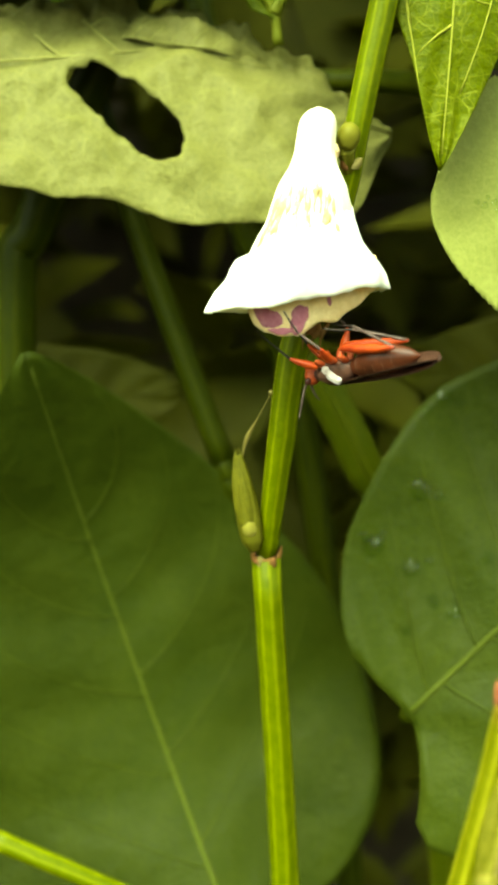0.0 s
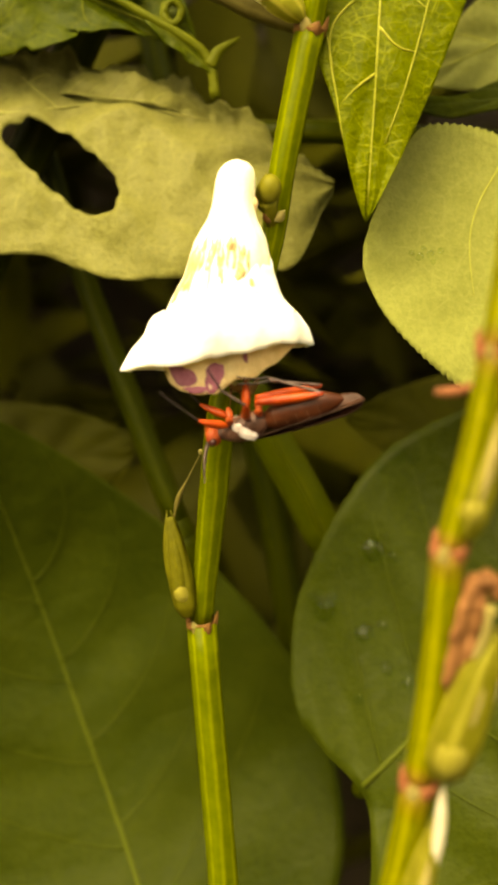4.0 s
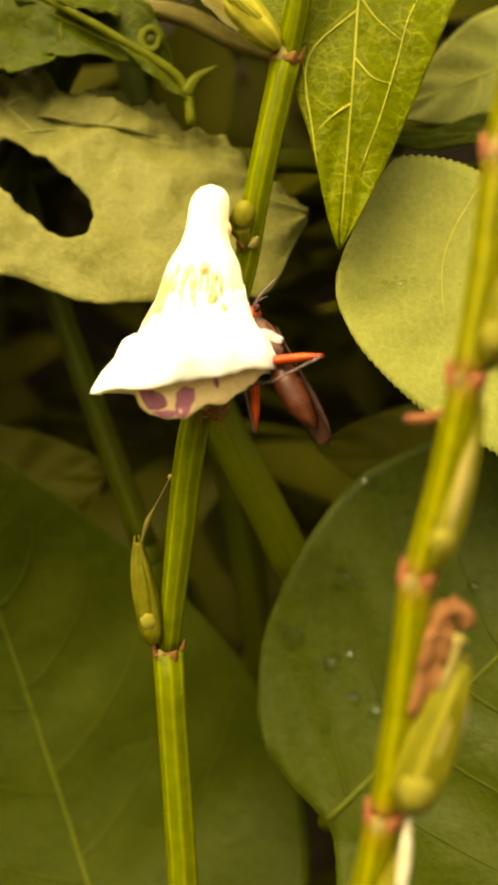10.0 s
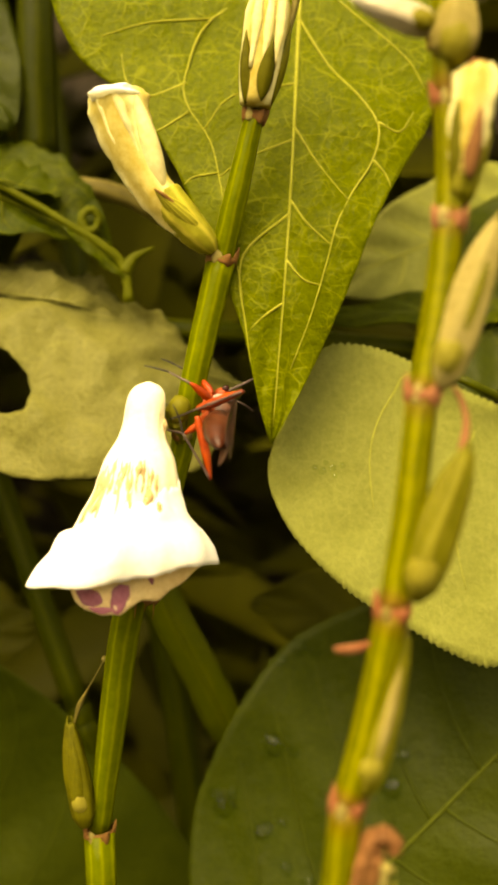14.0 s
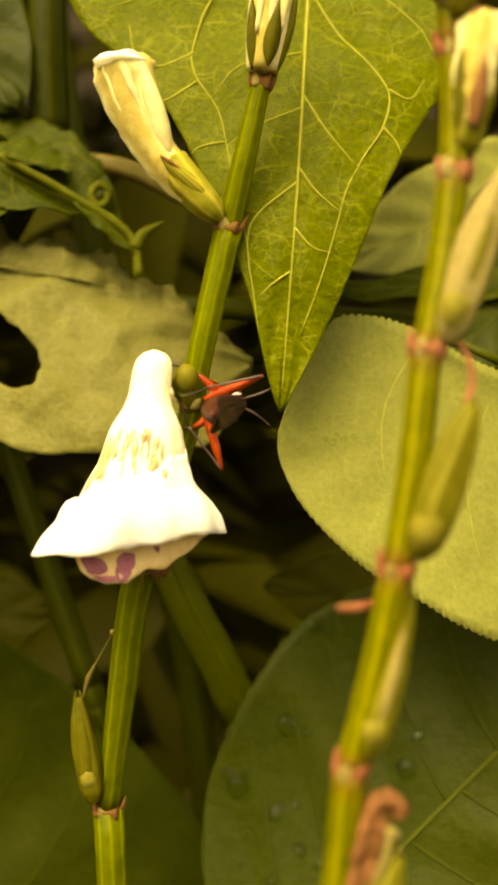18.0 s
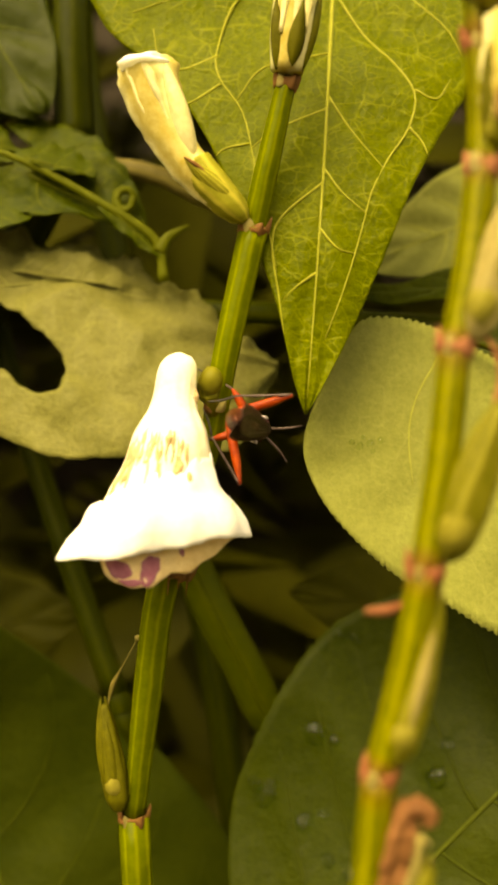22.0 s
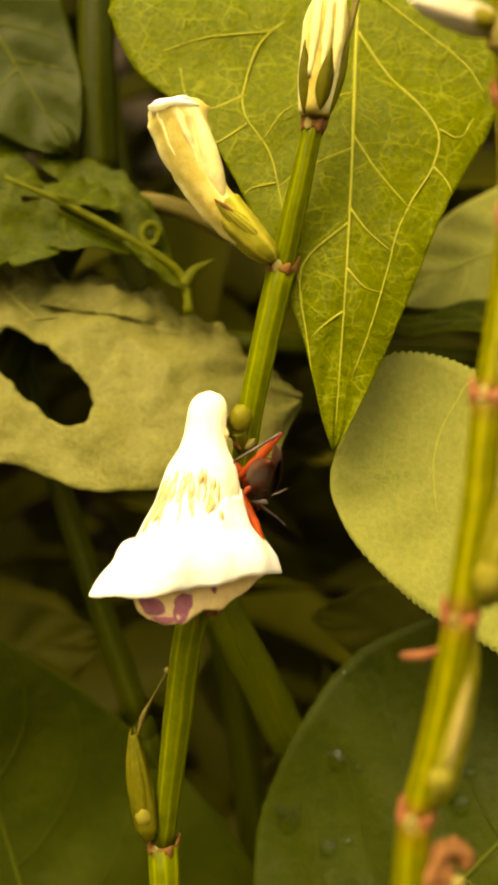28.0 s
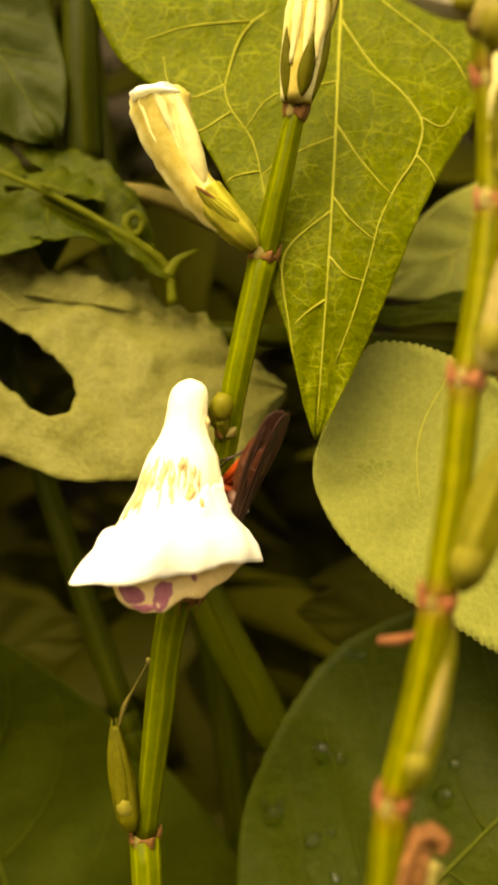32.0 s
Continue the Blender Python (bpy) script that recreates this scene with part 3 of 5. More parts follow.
            tf += [q, tuple(m + j for j in reversed(q))]
        a, b = i * (nw + 1) + nw, (i + 1) * (nw + 1) + nw
        tf.append((a, m + a, m + b, b))
    throat = sheet("throat", tv, tf, PETAL_INSIDE, flower, "cream inner lobe with mauve marks")

    def mark(u, w, du, dw, seed):
        """A rounded, uneven mauve mark, just proud of the lobe."""
        n = 26
        rim = lambda a: 1 + 0.16 * math.sin(2 * a + seed) + 0.1 * math.sin(3 * a + 2 * seed) + 0.05 * math.sin(7 * a)
        pv = [lobe(u, w, 0.008)]
        for r in (0.5, 0.85, 1.0):
            pv += [lobe(u + du * r * rim(6.2832 * k / n) * math.cos(6.2832 * k / n), min(1.0, w + dw * r * rim(6.2832 * k / n) * math.sin(6.2832 * k / n)), 0.008 if r < 1 else -0.002) for k in range(n)]
        pf = [(0, 1 + k, 1 + (k + 1) % n) for k in range(n)]
        pf += [(1 + n * r + k, 1 + n * (r + 1) + k, 1 + n * (r + 1) + (k + 1) % n, 1 + n * r + (k + 1) % n) for r in (0, 1) for k in range(n)]
        sheet("purple_mark", pv, pf, PETAL_PURPLE, throat, "mauve nectar mark")

    for row in ((0.15, 0.74, 0.095, 0.2, 1), (0.39, 0.76, 0.085, 0.2, 4), (0.07, 0.6, 0.03, 0.2, 2), (0.25, 0.93, 0.09, 0.06, 3), (0.62, 0.62, 0.02, 0.1, 6)):
        mark(*row)
    # Yellow-brown streaks where the tube widens: long narrow loops.
    rnd = random.Random(4)
    for k in range(15):
        a = -2.75 + 0.115 * k + 0.06 * rnd.random()
        h0 = 0.40 + 0.06 * abs(k - 7) / 7 + 0.06 * rnd.random()
        h1 = h0 + 0.16 + 0.13 * rnd.random() + 0.012 * max(0, 8 - k)
        path = [wall(h0 + (h1 - h0) * j / 7, a + 0.02 * math.sin(0.9 * j + 2 * k) + 0.03 * rnd.random(), 0.003 - 0.004 * rnd.random()) for j in range(8)]
        if k % 3 == 0:
            path += [wall(h1 - (h1 - h0) * 0.5 * j / 4, a + 0.07 + 0.02 * math.sin(2 * j), 0.002) for j in range(1, 5)]
        tube("petal_vein", path, [0.005, 0.014 + 0.014 * rnd.random(), 0.008, 0.013 + 0.014 * rnd.random(), 0.005], PETAL_VEIN, flower, sides=6, steps=3, lump=0.9, seed=k)
    tube("flower_seam", [wall(0.2, -0.25, -0.004), wall(0.24, -0.3, -0.015), wall(0.28, -0.25, -0.004)], [0.01, 0.03, 0.01], PETAL_VEIN, flower, sides=6)


def build_main_plant():
    plant = empty("flowering_stalk", (0.35, 1.6, GROUND), "slender green flowering stalk with one hanging white bell flower", "flower")
    spine = [(0.35, 1.6, GROUND - 0.3), (0.3, 1.5, -14), (0.09, 1.3, -8.0), (-0.13, 1.0, -3.95)]
    tube("internode", spine, [0.19, 0.175, 0.16, 0.15], STEM, plant, "grooved green stem", ribs=0.07, sides=20, steps=8)
    tube("internode", [(-0.13, 1.0, -3.95), (0.03, 0.72, -2.59), (0.17, 0.6, -1.6), (0.45, 0.5, -0.75)], [0.105, 0.14, 0.145, 0.125], STEM, plant, "grooved green stem", ribs=0.07, sides=20, steps=8)
    tube("internode", [(0.45, 0.5, -0.75), (0.67, 0.34, -0.03), (0.79, 0.22, 0.67), (1.06, 0.22, 1.93)], [0.12, 0.11, 0.12, 0.135], STEM, plant, "grooved green stem", ribs=0.07, sides=20, steps=8)
    tube("internode", [(1.06, 0.22, 1.93), (1.2, 0.1, 2.55), (1.37, 0.02, 3.32)], [0.115, 0.11, 0.09], STEM, plant, "grooved green stem", ribs=0.07, sides=20, steps=8)
    tube("internode", [(1.37, 0.04, 3.32), (1.62, 0.04, 3.95), (1.8, 0.03, 4.6), (1.92, 0.02, 5.3)], [0.05, 0.04, 0.035, 0.03], STEM_BROWN, plant, "thin brownish stem end", sides=10)
    joint((-0.13, 1.0, -3.95), (0.02, -0.2, 1), 0.145, plant, 1)
    joint((1.06, 0.22, 1.93), (0.2, 0, 1), 0.14, plant, 2)
    joint((1.37, 0.02, 3.32), (0.2, 0, 1), 0.11, plant, 3)
    # The calyx from which the flower hangs.
    ball("ovary", (0.66, 0.05, 0.43), (0.115, 0.11, 0.135), SEPAL, plant, "small yellow-green ovary", axis=(0.15, 0, 1), n=16)
    sepal("sepal", (0.62, 0.1, 0.2), (0.63, 0.05, 0.58), 0.24, (-0.1, -1, 0.1), SEPAL, plant, curl=0.5)
    sepal("sepal", (0.70, 0.14, 0.14), (0.80, 0.1, 0.24), 0.10, (0.2, -1, 0.4), SEPAL_DRY, plant, "papery bract")
    sepal("sepal", (0.66, 0.14, 0.12), (0.60, 0.1, 0.24), 0.09, (-0.2, -1, 0.4), JOINT, plant, "small brown bract")
    tube("flower_stalk", [(0.7, 0.3, 0.08), (0.67, 0.2, 0.18), (0.64, 0.1, 0.32)], [0.06, 0.07, 0.09], SEPAL, plant, sides=10)
    # The brown-rimmed node half hidden by the lip.
    joint((0.33, 0.56, -1.42), (0.3, -0.1, 1), 0.145, plant, 6)
    for dx, long in ((-0.08, 0.2), (0.02, 0.14), (0.1, 0.22)):
        tube("node_streak", [(0.33 + dx, 0.43, -1.44), (0.315 + dx, 0.44, -1.44 - long)], [0.014, 0.004], JOINT, plant, sides=6, steps=2)
    build_flower(plant)
    # The drooping yellow bud at the upper node.
    spine = [(0.97, 0.1, 2.02), (0.84, 0.06, 2.13), (0.56, 0.05, 2.37), (0.33, 0.04, 2.67), (0.13, 0.03, 3.08), (0.04, 0.02, 3.38), (0.02, 0.02, 3.49), (0.015, 0.02, 3.53)]
    bud = tube("bud", spine, [0.06, 0.125, 0.165, 0.19, 0.25, 0.29, 0.265, 0.16], BUD_YELLOW, plant, "golden yellow closed flower bud with cream folds", ribs=0.07, nribs=4, sides=28, steps=6, flat=0.85, lump=0.1)
    sepal("petal_fold", (0.5, -0.07, 2.52), (0.2, -0.16, 3.47), 0.2, (0.35, -1, 0.2), BUD_CREAM, bud, "cream petal fold", curl=0.35, blunt=0.6, ns=14)
    tube("petal_fold", [(0.28, -0.13, 2.8), (0.19, -0.17, 3.02), (0.09, -0.20, 3.25), (0.0, -0.19, 3.47)], [0.006, 0.02, 0.045, 0.055], BUD_CREAM, bud, "cream petal fold", sides=12, lump=0.5)
    tube("petal_fold", [(0.1, -0.09, 2.86), (-0.02, -0.12, 3.04), (-0.1, -0.14, 3.25), (-0.16, -0.11, 3.45)], [0.004, 0.014, 0.022, 0.025], BUD_CREAM, bud, "cream petal fold", sides=12, lump=0.5)
    ball("petal_lip", (0.015, -0.01, 3.45), (0.275, 0.25, 0.085), PETAL, bud, "white petal edges", axis=(-0.12, 0, 1), n=24, lump=0.2, seed=7)
    cup = tube("bud_calyx", [(0.985, 0.1, 1.99), (0.93, 0.08, 2.05), (0.84, 0.06, 2.14), (0.7, 0.055, 2.28), (0.58, 0.05, 2.41), (0.5, 0.047, 2.55)], [0.05, 0.115, 0.15, 0.178, 0.19, 0.165], BUD_GREEN, bud, "yellow-green ribbed cup of the bud", ribs=0.05, nribs=5, sides=25, steps=5, flat=0.9, lump=0.06)
    sepal("sepal", (0.93, 0.0, 2.12), (0.40, -0.15, 2.52), 0.23, (-0.15, -1, 0.0), BUD_GREEN, cup, curl=0.32, ns=14)
    sepal("sepal", (0.93, 0.03, 2.15), (0.62, -0.03, 2.52), 0.2, (0.6, -0.8, 0.5), SEPAL, cup, curl=0.2)
    sepal("sepal", (0.92, 0.06, 2.03), (0.45, 0.0, 2.38), 0.24, (-0.6, -0.6, -0.6), BUD_GREEN, cup, curl=0.3)
    tube("sepal_edge", [(0.62, -0.13, 2.38), (0.5, -0.165, 2.46), (0.40, -0.16, 2.525)], [0.012, 0.022, 0.006], JOINT, cup, "brown sepal tip", sides=6)
    # The upright bud at the top.
    top = tube("bud", [(1.38, -0.04, 3.4), (1.43, -0.06, 3.75), (1.50, -0.08, 4.3), (1.53, -0.09, 4.55)], [0.15, 0.205, 0.22, 0.15], BUD_YELLOW, plant, "pale yellow upright bud in green sepals", ribs=0.08, nribs=5, sides=20)
    for k, (dx, dy, dz) in enumerate(((-0.19, -0.15, 4.08), (0.06, -0.3, 3.98), (0.24, -0.12, 4.15), (0.0, 0.2, 4.1))):
        sepal("sepal", (1.38 + dx * 0.6, -0.04 + dy * 0.6, 3.38), (1.46 + dx, -0.07 + dy, dz), 0.16, (dx, dy - 0.05, 0), SEPAL_DARK, top, blunt=1.2)
    for dx in (-0.1, 0.02, 0.13):
        tube("petal_fold", [(1.41 + dx, -0.24, 3.7), (1.46 + dx, -0.28, 4.1), (1.5 + dx * 0.9, -0.27, 4.45)], [0.015, 0.05, 0.045], BUD_CREAM, top, "cream petal fold", sides=10, lump=0.4)
    # The empty calyx at the lower node.
    low = calyx("seed_calyx", (-0.26, 0.84, -3.84), (-0.44, 0.85, -2.70), 0.27, plant, (SEPAL_DARK, SEPAL_DARK, SEPAL_DARK), "green seed calyx with narrow sepals", spread=0.1, pod_size=1.1, pod_at=0.24)
    tube("withered_style", [(-0.39, 0.86, -2.8), (-0.33, 0.8, -2.58), (-0.22, 0.7, -2.36), (-0.08, 0.68, -2.1)], [0.008, 0.03, 0.006, 0.005], STEM_BROWN, low, sides=6)
    ball("style_tip", (-0.08, 0.68, -2.09), (0.026, 0.026, 0.03), SEPAL_DRY, low)
    return plant


build_main_plant()


# ---- the second stalk, with its row of seed calyces ----
def build_seed_plant():
    plant = empty("seed_stalk", (0.2, -2.2, GROUND), "yellowish green stalk with a row of withered seed calyces", "plant")
    nodes = [(0.2, -2.2, GROUND - 0.3), (1.24, -2.4, -6.05), (1.66, -2.4, -4.32), (1.88, -2.45, -2.6), (2.2, -2.5, -1.2), (2.44, -2.4, 0.38), (2.67, -2.3, 1.72), (2.69, -2.2, 2.7), (2.6, -2.2, 4.6)]
    for a, b in zip(nodes, nodes[1:]):
        a, b = Vector(a), Vector(b)
        mid = a.lerp(b, 0.5) + Vector((0.02, 0, 0))
        low = 0.15 if b.z < -6 else 0.105
        tube("internode", [a, mid, b], [low, 0.112, 0.116 if b.z < 0 else 0.112], STEM_YELLOW, plant, "ribbed yellow-green stem", ribs=0.06, sides=20, steps=8)
    for k, p in enumerate(nodes[1:8]):
        joint(p, Vector(nodes[k + 2]) - Vector(p), 0.12, plant, 10 + k, JOINT_PINK)
    calyx("seed_calyx", (1.42, -2.47, -5.98), (1.78, -2.47, -4.5), 0.30, plant, (SEPAL, SEPAL_DRY), "pale papery seed calyx", spread=0.08)
    tube("withered_tip", [(1.5, -2.3, -6.5), (1.66, -2.3, -6.2), (1.78, -2.3, -5.98), (1.9, -2.3, -5.84), (2.05, -2.3, -5.7), (2.1, -2.32, -5.6), (2.06, -2.32, -5.54)], [0.08, 0.035, 0.014, 0.01, 0.01, 0.012, 0.02], WITHERED, plant, "dry curled brown flower tip", sides=8)
    sepal("bract", (1.84, -2.46, -4.28), (1.70, -2.5, -5.05), 0.12, (0.9, -0.7, 0), PAPER, plant, "pale papery bract", curl=0.3)
    big = calyx("seed_calyx", (1.80, -2.5, -4.22), (2.23, -2.5, -3.1), 0.38, plant, (SEPAL, SEPAL_DRY), "green calyx holding a withered brown flower", spread=0.06)
    tube("withered_flower", [(1.86, -2.42, -3.75), (1.92, -2.42, -3.35), (2.0, -2.44, -3.02), (2.1, -2.46, -2.83), (2.19, -2.5, -2.82), (2.2, -2.54, -2.92)], [0.08, 0.12, 0.13, 0.085, 0.075, 0.04], WITHERED, big, "withered brown flower", ribs=0.2, nribs=5, sides=24, steps=8, lump=0.5)
    tube("withered_fold", [(2.04, -2.55, -3.35), (2.12, -2.58, -3.12), (2.14, -2.58, -2.98), (2.2, -2.57, -3.02)], [0.02, 0.032, 0.03, 0.02], SEPAL_DRY, big, "pale dry petal edge", sides=12, lump=0.6)
    sepal("sepal", (1.98, -2.4, -3.95), (2.26, -2.42, -3.35), 0.2, (0.7, -0.7, 0), PAPER, big, "pale dry sepal", curl=0.6)
    calyx("seed_calyx", (1.98, -2.48, -2.5), (2.33, -2.45, -1.28), 0.28, plant, (SEPAL, SEPAL_DRY), "pale green seed calyx", spread=0.06)
    tube("bract", [(2.1, -2.5, -1.4), (1.95, -2.48, -1.45), (1.86, -2.47, -1.46), (1.78, -2.47, -1.46)], [0.02, 0.035, 0.035, 0.02], JOINT_PINK, plant, "small pinkish bract", sides=8, flat=0.6)
    calyx("seed_calyx", (2.32, -2.51, -1.1), (2.79, -2.5, 0.06), 0.37, plant, (SEPAL, SEPAL_DARK), "green seed calyx with yellow ovary", spread=0.06)
    tube("withered_style", [(2.72, -2.48, -0.02), (2.76, -2.45, 0.2), (2.7, -2.42, 0.42), (2.53, -2.4, 0.58)], [0.035, 0.025, 0.02, 0.02], JOINT_PINK, plant, "thin brown withered thread", sides=8)
    calyx("seed_calyx", (2.54, -2.4, 0.45), (3.06, -2.35, 1.8), 0.36, plant, (SEPAL_DRY, SEPAL), "pale yellowish seed calyx", spread=0.05)
    bud = calyx("seed_calyx", (2.72, -2.3, 1.85), (2.88, -2.3, 2.6), 0.3, plant, (SEPAL, SEPAL_DARK), "calyx with a yellow bud", pod=False, spread=0.12)
    tube("bud", [(2.76, -2.34, 2.05), (2.82, -2.36, 2.45), (2.88, -2.36, 2.8), (2.9, -2.36, 2.9)], [0.1, 0.155, 0.165, 0.1], BUD_YELLOW, bud, "yellow bud", ribs=0.12, nribs=5, sides=25, lump=0.2)
    for k, (dx, dy) in enumerate(((-0.13, -0.08), (0.03, -0.16), (0.14, -0.06))):
        sepal("sepal", (2.76 + dx * 0.7, -2.34 + dy * 0.8, 2.0), (2.83 + dx, -2.36 + dy, 2.62 - 0.08 * k), 0.14, (dx, dy, 0), (SEPAL_DARK, WITHERED, SEPAL)[k], bud)
    ball("withered_tip", (2.89, -2.36, 2.88), (0.12, 0.1, 0.05), WITHERED, bud, "brown withered tip", axis=(0.2, 0, 1), lump=0.3)
    calyx("seed_calyx", (2.58, -2.22, 3.25), (1.92, -2.15, 3.50), 0.25, plant, (PAPER, JOINT_PINK), "pale pinkish seed calyx", spread=0.08)
    calyx("seed_calyx", (2.70, -2.28, 2.98), (2.78, -2.28, 3.55), 0.38, plant, (SEPAL_DRY, SEPAL), "yellowish seed calyx", spread=0.06)
    joint((2.66, -2.2, 3.15), (0, 0, 1), 0.12, plant, 18, JOINT_PINK)


build_seed_plant()


# ---- broad-leaved weeds ----
def weed(name, foot, top, label, thick=0.3, lean=(0, 0)):
    """A weed: an upright stalk from the soil; its leaves are added as parts."""
    foot, top = Vector(foot), Vector(top)
    plant = empty(name, foot, label, "weed")
    mid = foot.lerp(top, 0.5) + Vector((lean[0], lean[1], 0))
    tube("stalk", [foot - Vector((0, 0, 0.4)), mid, top], [thick, thick * 0.8, thick * 0.45], STEM_SHADE_TONED, plant, ribs=0.05, sides=14, steps=8)
    return plant


def petiole(plant, points, r=0.09, mat=None):
    tube("petiole", points, [r * 1.2, r, r * 0.85], mat or STEM_SHADE_TONED, plant, sides=10)


right = weed("climbing_weed", (6.2, 3.0, GROUND), (6.0, 2.2, 7.4), "broad-leaved green weed with heart-shaped leaves")
A_SHAPE = (((0, 0.02), (0.1, 0.72), (0.26, 1.0), (0.41, 0.86), (0.5, 0.69), (0.6, 0.53), (0.72, 0.385), (0.86, 0.21), (0.95, 0.08), (1, 0.0)),
           ((0, 0.02), (0.1, 0.82), (0.22, 0.98), (0.29, 0.94), (0.36, 0.83), (0.41, 0.67), (0.48, 0.52), (0.56, 0.40), (0.72, 0.215), (0.80, 0.14), (0.88, 0.09), (0.95, 0.045), (1, 0.0)))
A = Blade((2.02, 1.25, 5.75), (1.57, 0.2, 0.08), (0, -1, 0.12), 1.72, 2.8, notch=0.16, shape=A_SHAPE, cup=-0.06, bend=0.03, ruffle=0.04, teeth=0.006, quilt=0.03, nveins=5, seed=2)
leaf = A.build("leaf", BRIGHT_LEAF, right, "bright green heart-shaped leaf with netted pale veins", 60, 40)
A.veins(leaf, VEIN, 0.021, n=0)
for path in (((1.98, 5.50), (0.99, 4.80), (0.71, 4.10), (0.71, 3.70), (0.96, 3.27), (1.07, 2.70), (1.19, 2.10), (1.29, 1.55)),
             ((0.70, 3.95), (0.29, 3.78), (0.07, 3.95), (0.01, 4.30)), ((0.73, 3.60), (0.31, 3.35), (-0.01, 3.25)), ((0.99, 4.80), (0.29, 4.70), (-0.21, 4.50)), ((1.03, 2.90), (0.79, 2.85), (0.59, 2.70)),
             ((1.95, 4.85), (2.25, 4.25), (2.53, 3.88), (2.74, 3.5), (2.66, 3.1), (2.42, 2.72), (2.24, 2.35), (2.13, 1.95), (1.96, 1.4), (1.76, 0.85)),
             ((2.00, 5.50), (2.49, 5.00), (3.09, 4.40), (3.29, 4.00)), ((2.74, 3.54), (2.97, 3.45), (3.14, 3.70)), ((2.67, 3.10), (2.79, 2.95), (2.84, 2.80)), ((1.84, 3.45), (2.05, 3.05), (2.36, 2.62)),
             ((1.77, 2.60), (1.94, 2.35), (2.18, 2.12)), ((1.72, 1.95), (1.88, 1.75), (2.07, 1.7)), ((1.76, 2.45), (1.35, 2.10), (1.25, 1.80), (1.31, 1.30), (1.35, 0.90)), ((1.83, 3.30), (1.29, 3.05), (1.05, 2.85)), ((1.67, 1.50), (1.5, 1.38), (1.36, 1.25)), ((1.88, 4.00), (1.19, 3.80), (0.89, 3.40))):
    tube("side_vein", [A.near(x, z)[0] + Vector((0, -0.004, 0)) for x, z in path], [0.014, 0.012, 0.009, 0.006], VEIN, leaf, sides=6, steps=4, flat=0.7)
petiole(right, [(2.02, 1.25, 5.75), (3.2, 1.6, 6.6), (5.9, 2.2, 7.0)])
D_SHAPE = (((0, 0.0), (0.12, 0.55), (0.3, 0.95), (0.45, 0.97), (0.55, 0.9), (0.69, 0.81), (0.76, 0.74), (0.83, 0.64), (0.9, 0.5), (0.96, 0.31), (0.985, 0.18), (1, 0.0)),
           ((0, 0.0), (0.15, 0.5), (0.4, 0.85), (0.6, 0.93), (0.74, 0.96), (0.82, 0.96), (0.89, 0.92), (0.94, 0.84), (0.965, 0.68), (0.985, 0.38), (1, 0.0)))
D = Blade((5.6, 1.0, -1.3), (1.60, 0.66, 0.04), (0.1, -1, 0.25), 1.45, 1.55, shape=D_SHAPE, cup=0.05, ruffle=0.03, teeth=0.012, nteeth=52, quilt=0.012, seed=5)
leaf = D.build("leaf", PALE_LEAF, right, "pale green rounded leaf with toothed edge and dew", 300, 24)
for path in (((3.4, 1.02), (3.1, 0.88), (2.98, 0.70), (2.8, 0.40), (2.70, 0.10), (2.68, -0.2), (2.71, -0.55)), ((3.9, 0.3), (3.72, -0.1), (3.6, -0.55), (3.62, -1.0), (3.7, -1.4))):
    tube("side_vein", [D.near(x, z)[0] + Vector((0, 0.001, 0)) for x, z in path], [0.010, 0.014, 0.010, 0.006], PALE_VEIN, leaf, sides=6, steps=4, flat=0.7)
petiole(right, [(5.6, 1.0, -1.3), (6.0, 1.8, -1.8), (6.15, 2.6, -2.4)])
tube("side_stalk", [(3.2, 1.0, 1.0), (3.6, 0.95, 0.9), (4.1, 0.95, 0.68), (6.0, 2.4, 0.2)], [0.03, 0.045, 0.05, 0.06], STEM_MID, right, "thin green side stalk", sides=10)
F_SHAPE = ((0, 0.35), (0.03, 0.55), (0.06, 0.7), (0.15, 0.9), (0.33, 1.0), (0.5, 0.93), (0.65, 0.76), (0.8, 0.5), (0.92, 0.25), (1, 0.0))
F_UPPER = ((0, 0.34), (0.03, 0.5), (0.06, 0.6), (0.15, 0.79), (0.33, 0.95), (0.46, 1.0), (0.57, 0.92), (0.7, 0.74), (0.84, 0.42), (0.94, 0.18), (1, 0.0))
F = Blade((1.6, 1.75, -6.1), (6.2, 1.5, -1.5), (-0.1, -1, 0.35), 2.58, 2.5, shape=(F_UPPER, F_SHAPE), notch=(0.0, 0.16), cup=0.05, ruffle=0.06, teeth=0.004, nteeth=30, quilt=0.055, seed=8)
leaf = F.build("leaf", DEEP_LEAF, right, "deep green heart-shaped leaf with dew drops", 56, 40)
F.veins(leaf, DIM_VEIN, 0.036, n=6, rise=0.24, faint=FAINT_VEIN)
petiole(right, [(1.6, 1.75, -6.1), (2.3, 2.6, -6.5), (4.5, 3.2, -10), (6.1, 3.0, -14)])

low = weed("broad_weed", (-0.4, 3.2, GROUND), (-0.55, 2.9, -9.4), "low broad-leaved dark green weed")
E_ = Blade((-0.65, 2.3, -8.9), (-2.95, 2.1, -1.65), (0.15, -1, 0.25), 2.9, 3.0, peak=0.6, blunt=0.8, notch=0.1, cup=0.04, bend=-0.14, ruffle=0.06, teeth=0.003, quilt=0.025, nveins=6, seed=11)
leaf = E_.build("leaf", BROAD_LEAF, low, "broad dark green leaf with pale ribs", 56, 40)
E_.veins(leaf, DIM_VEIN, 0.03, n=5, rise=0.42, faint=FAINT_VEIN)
petiole(low, [(-0.65, 2.3, -8.9), (-0.6, 2.6, -9.6), (-0.5, 3.0, -11)])

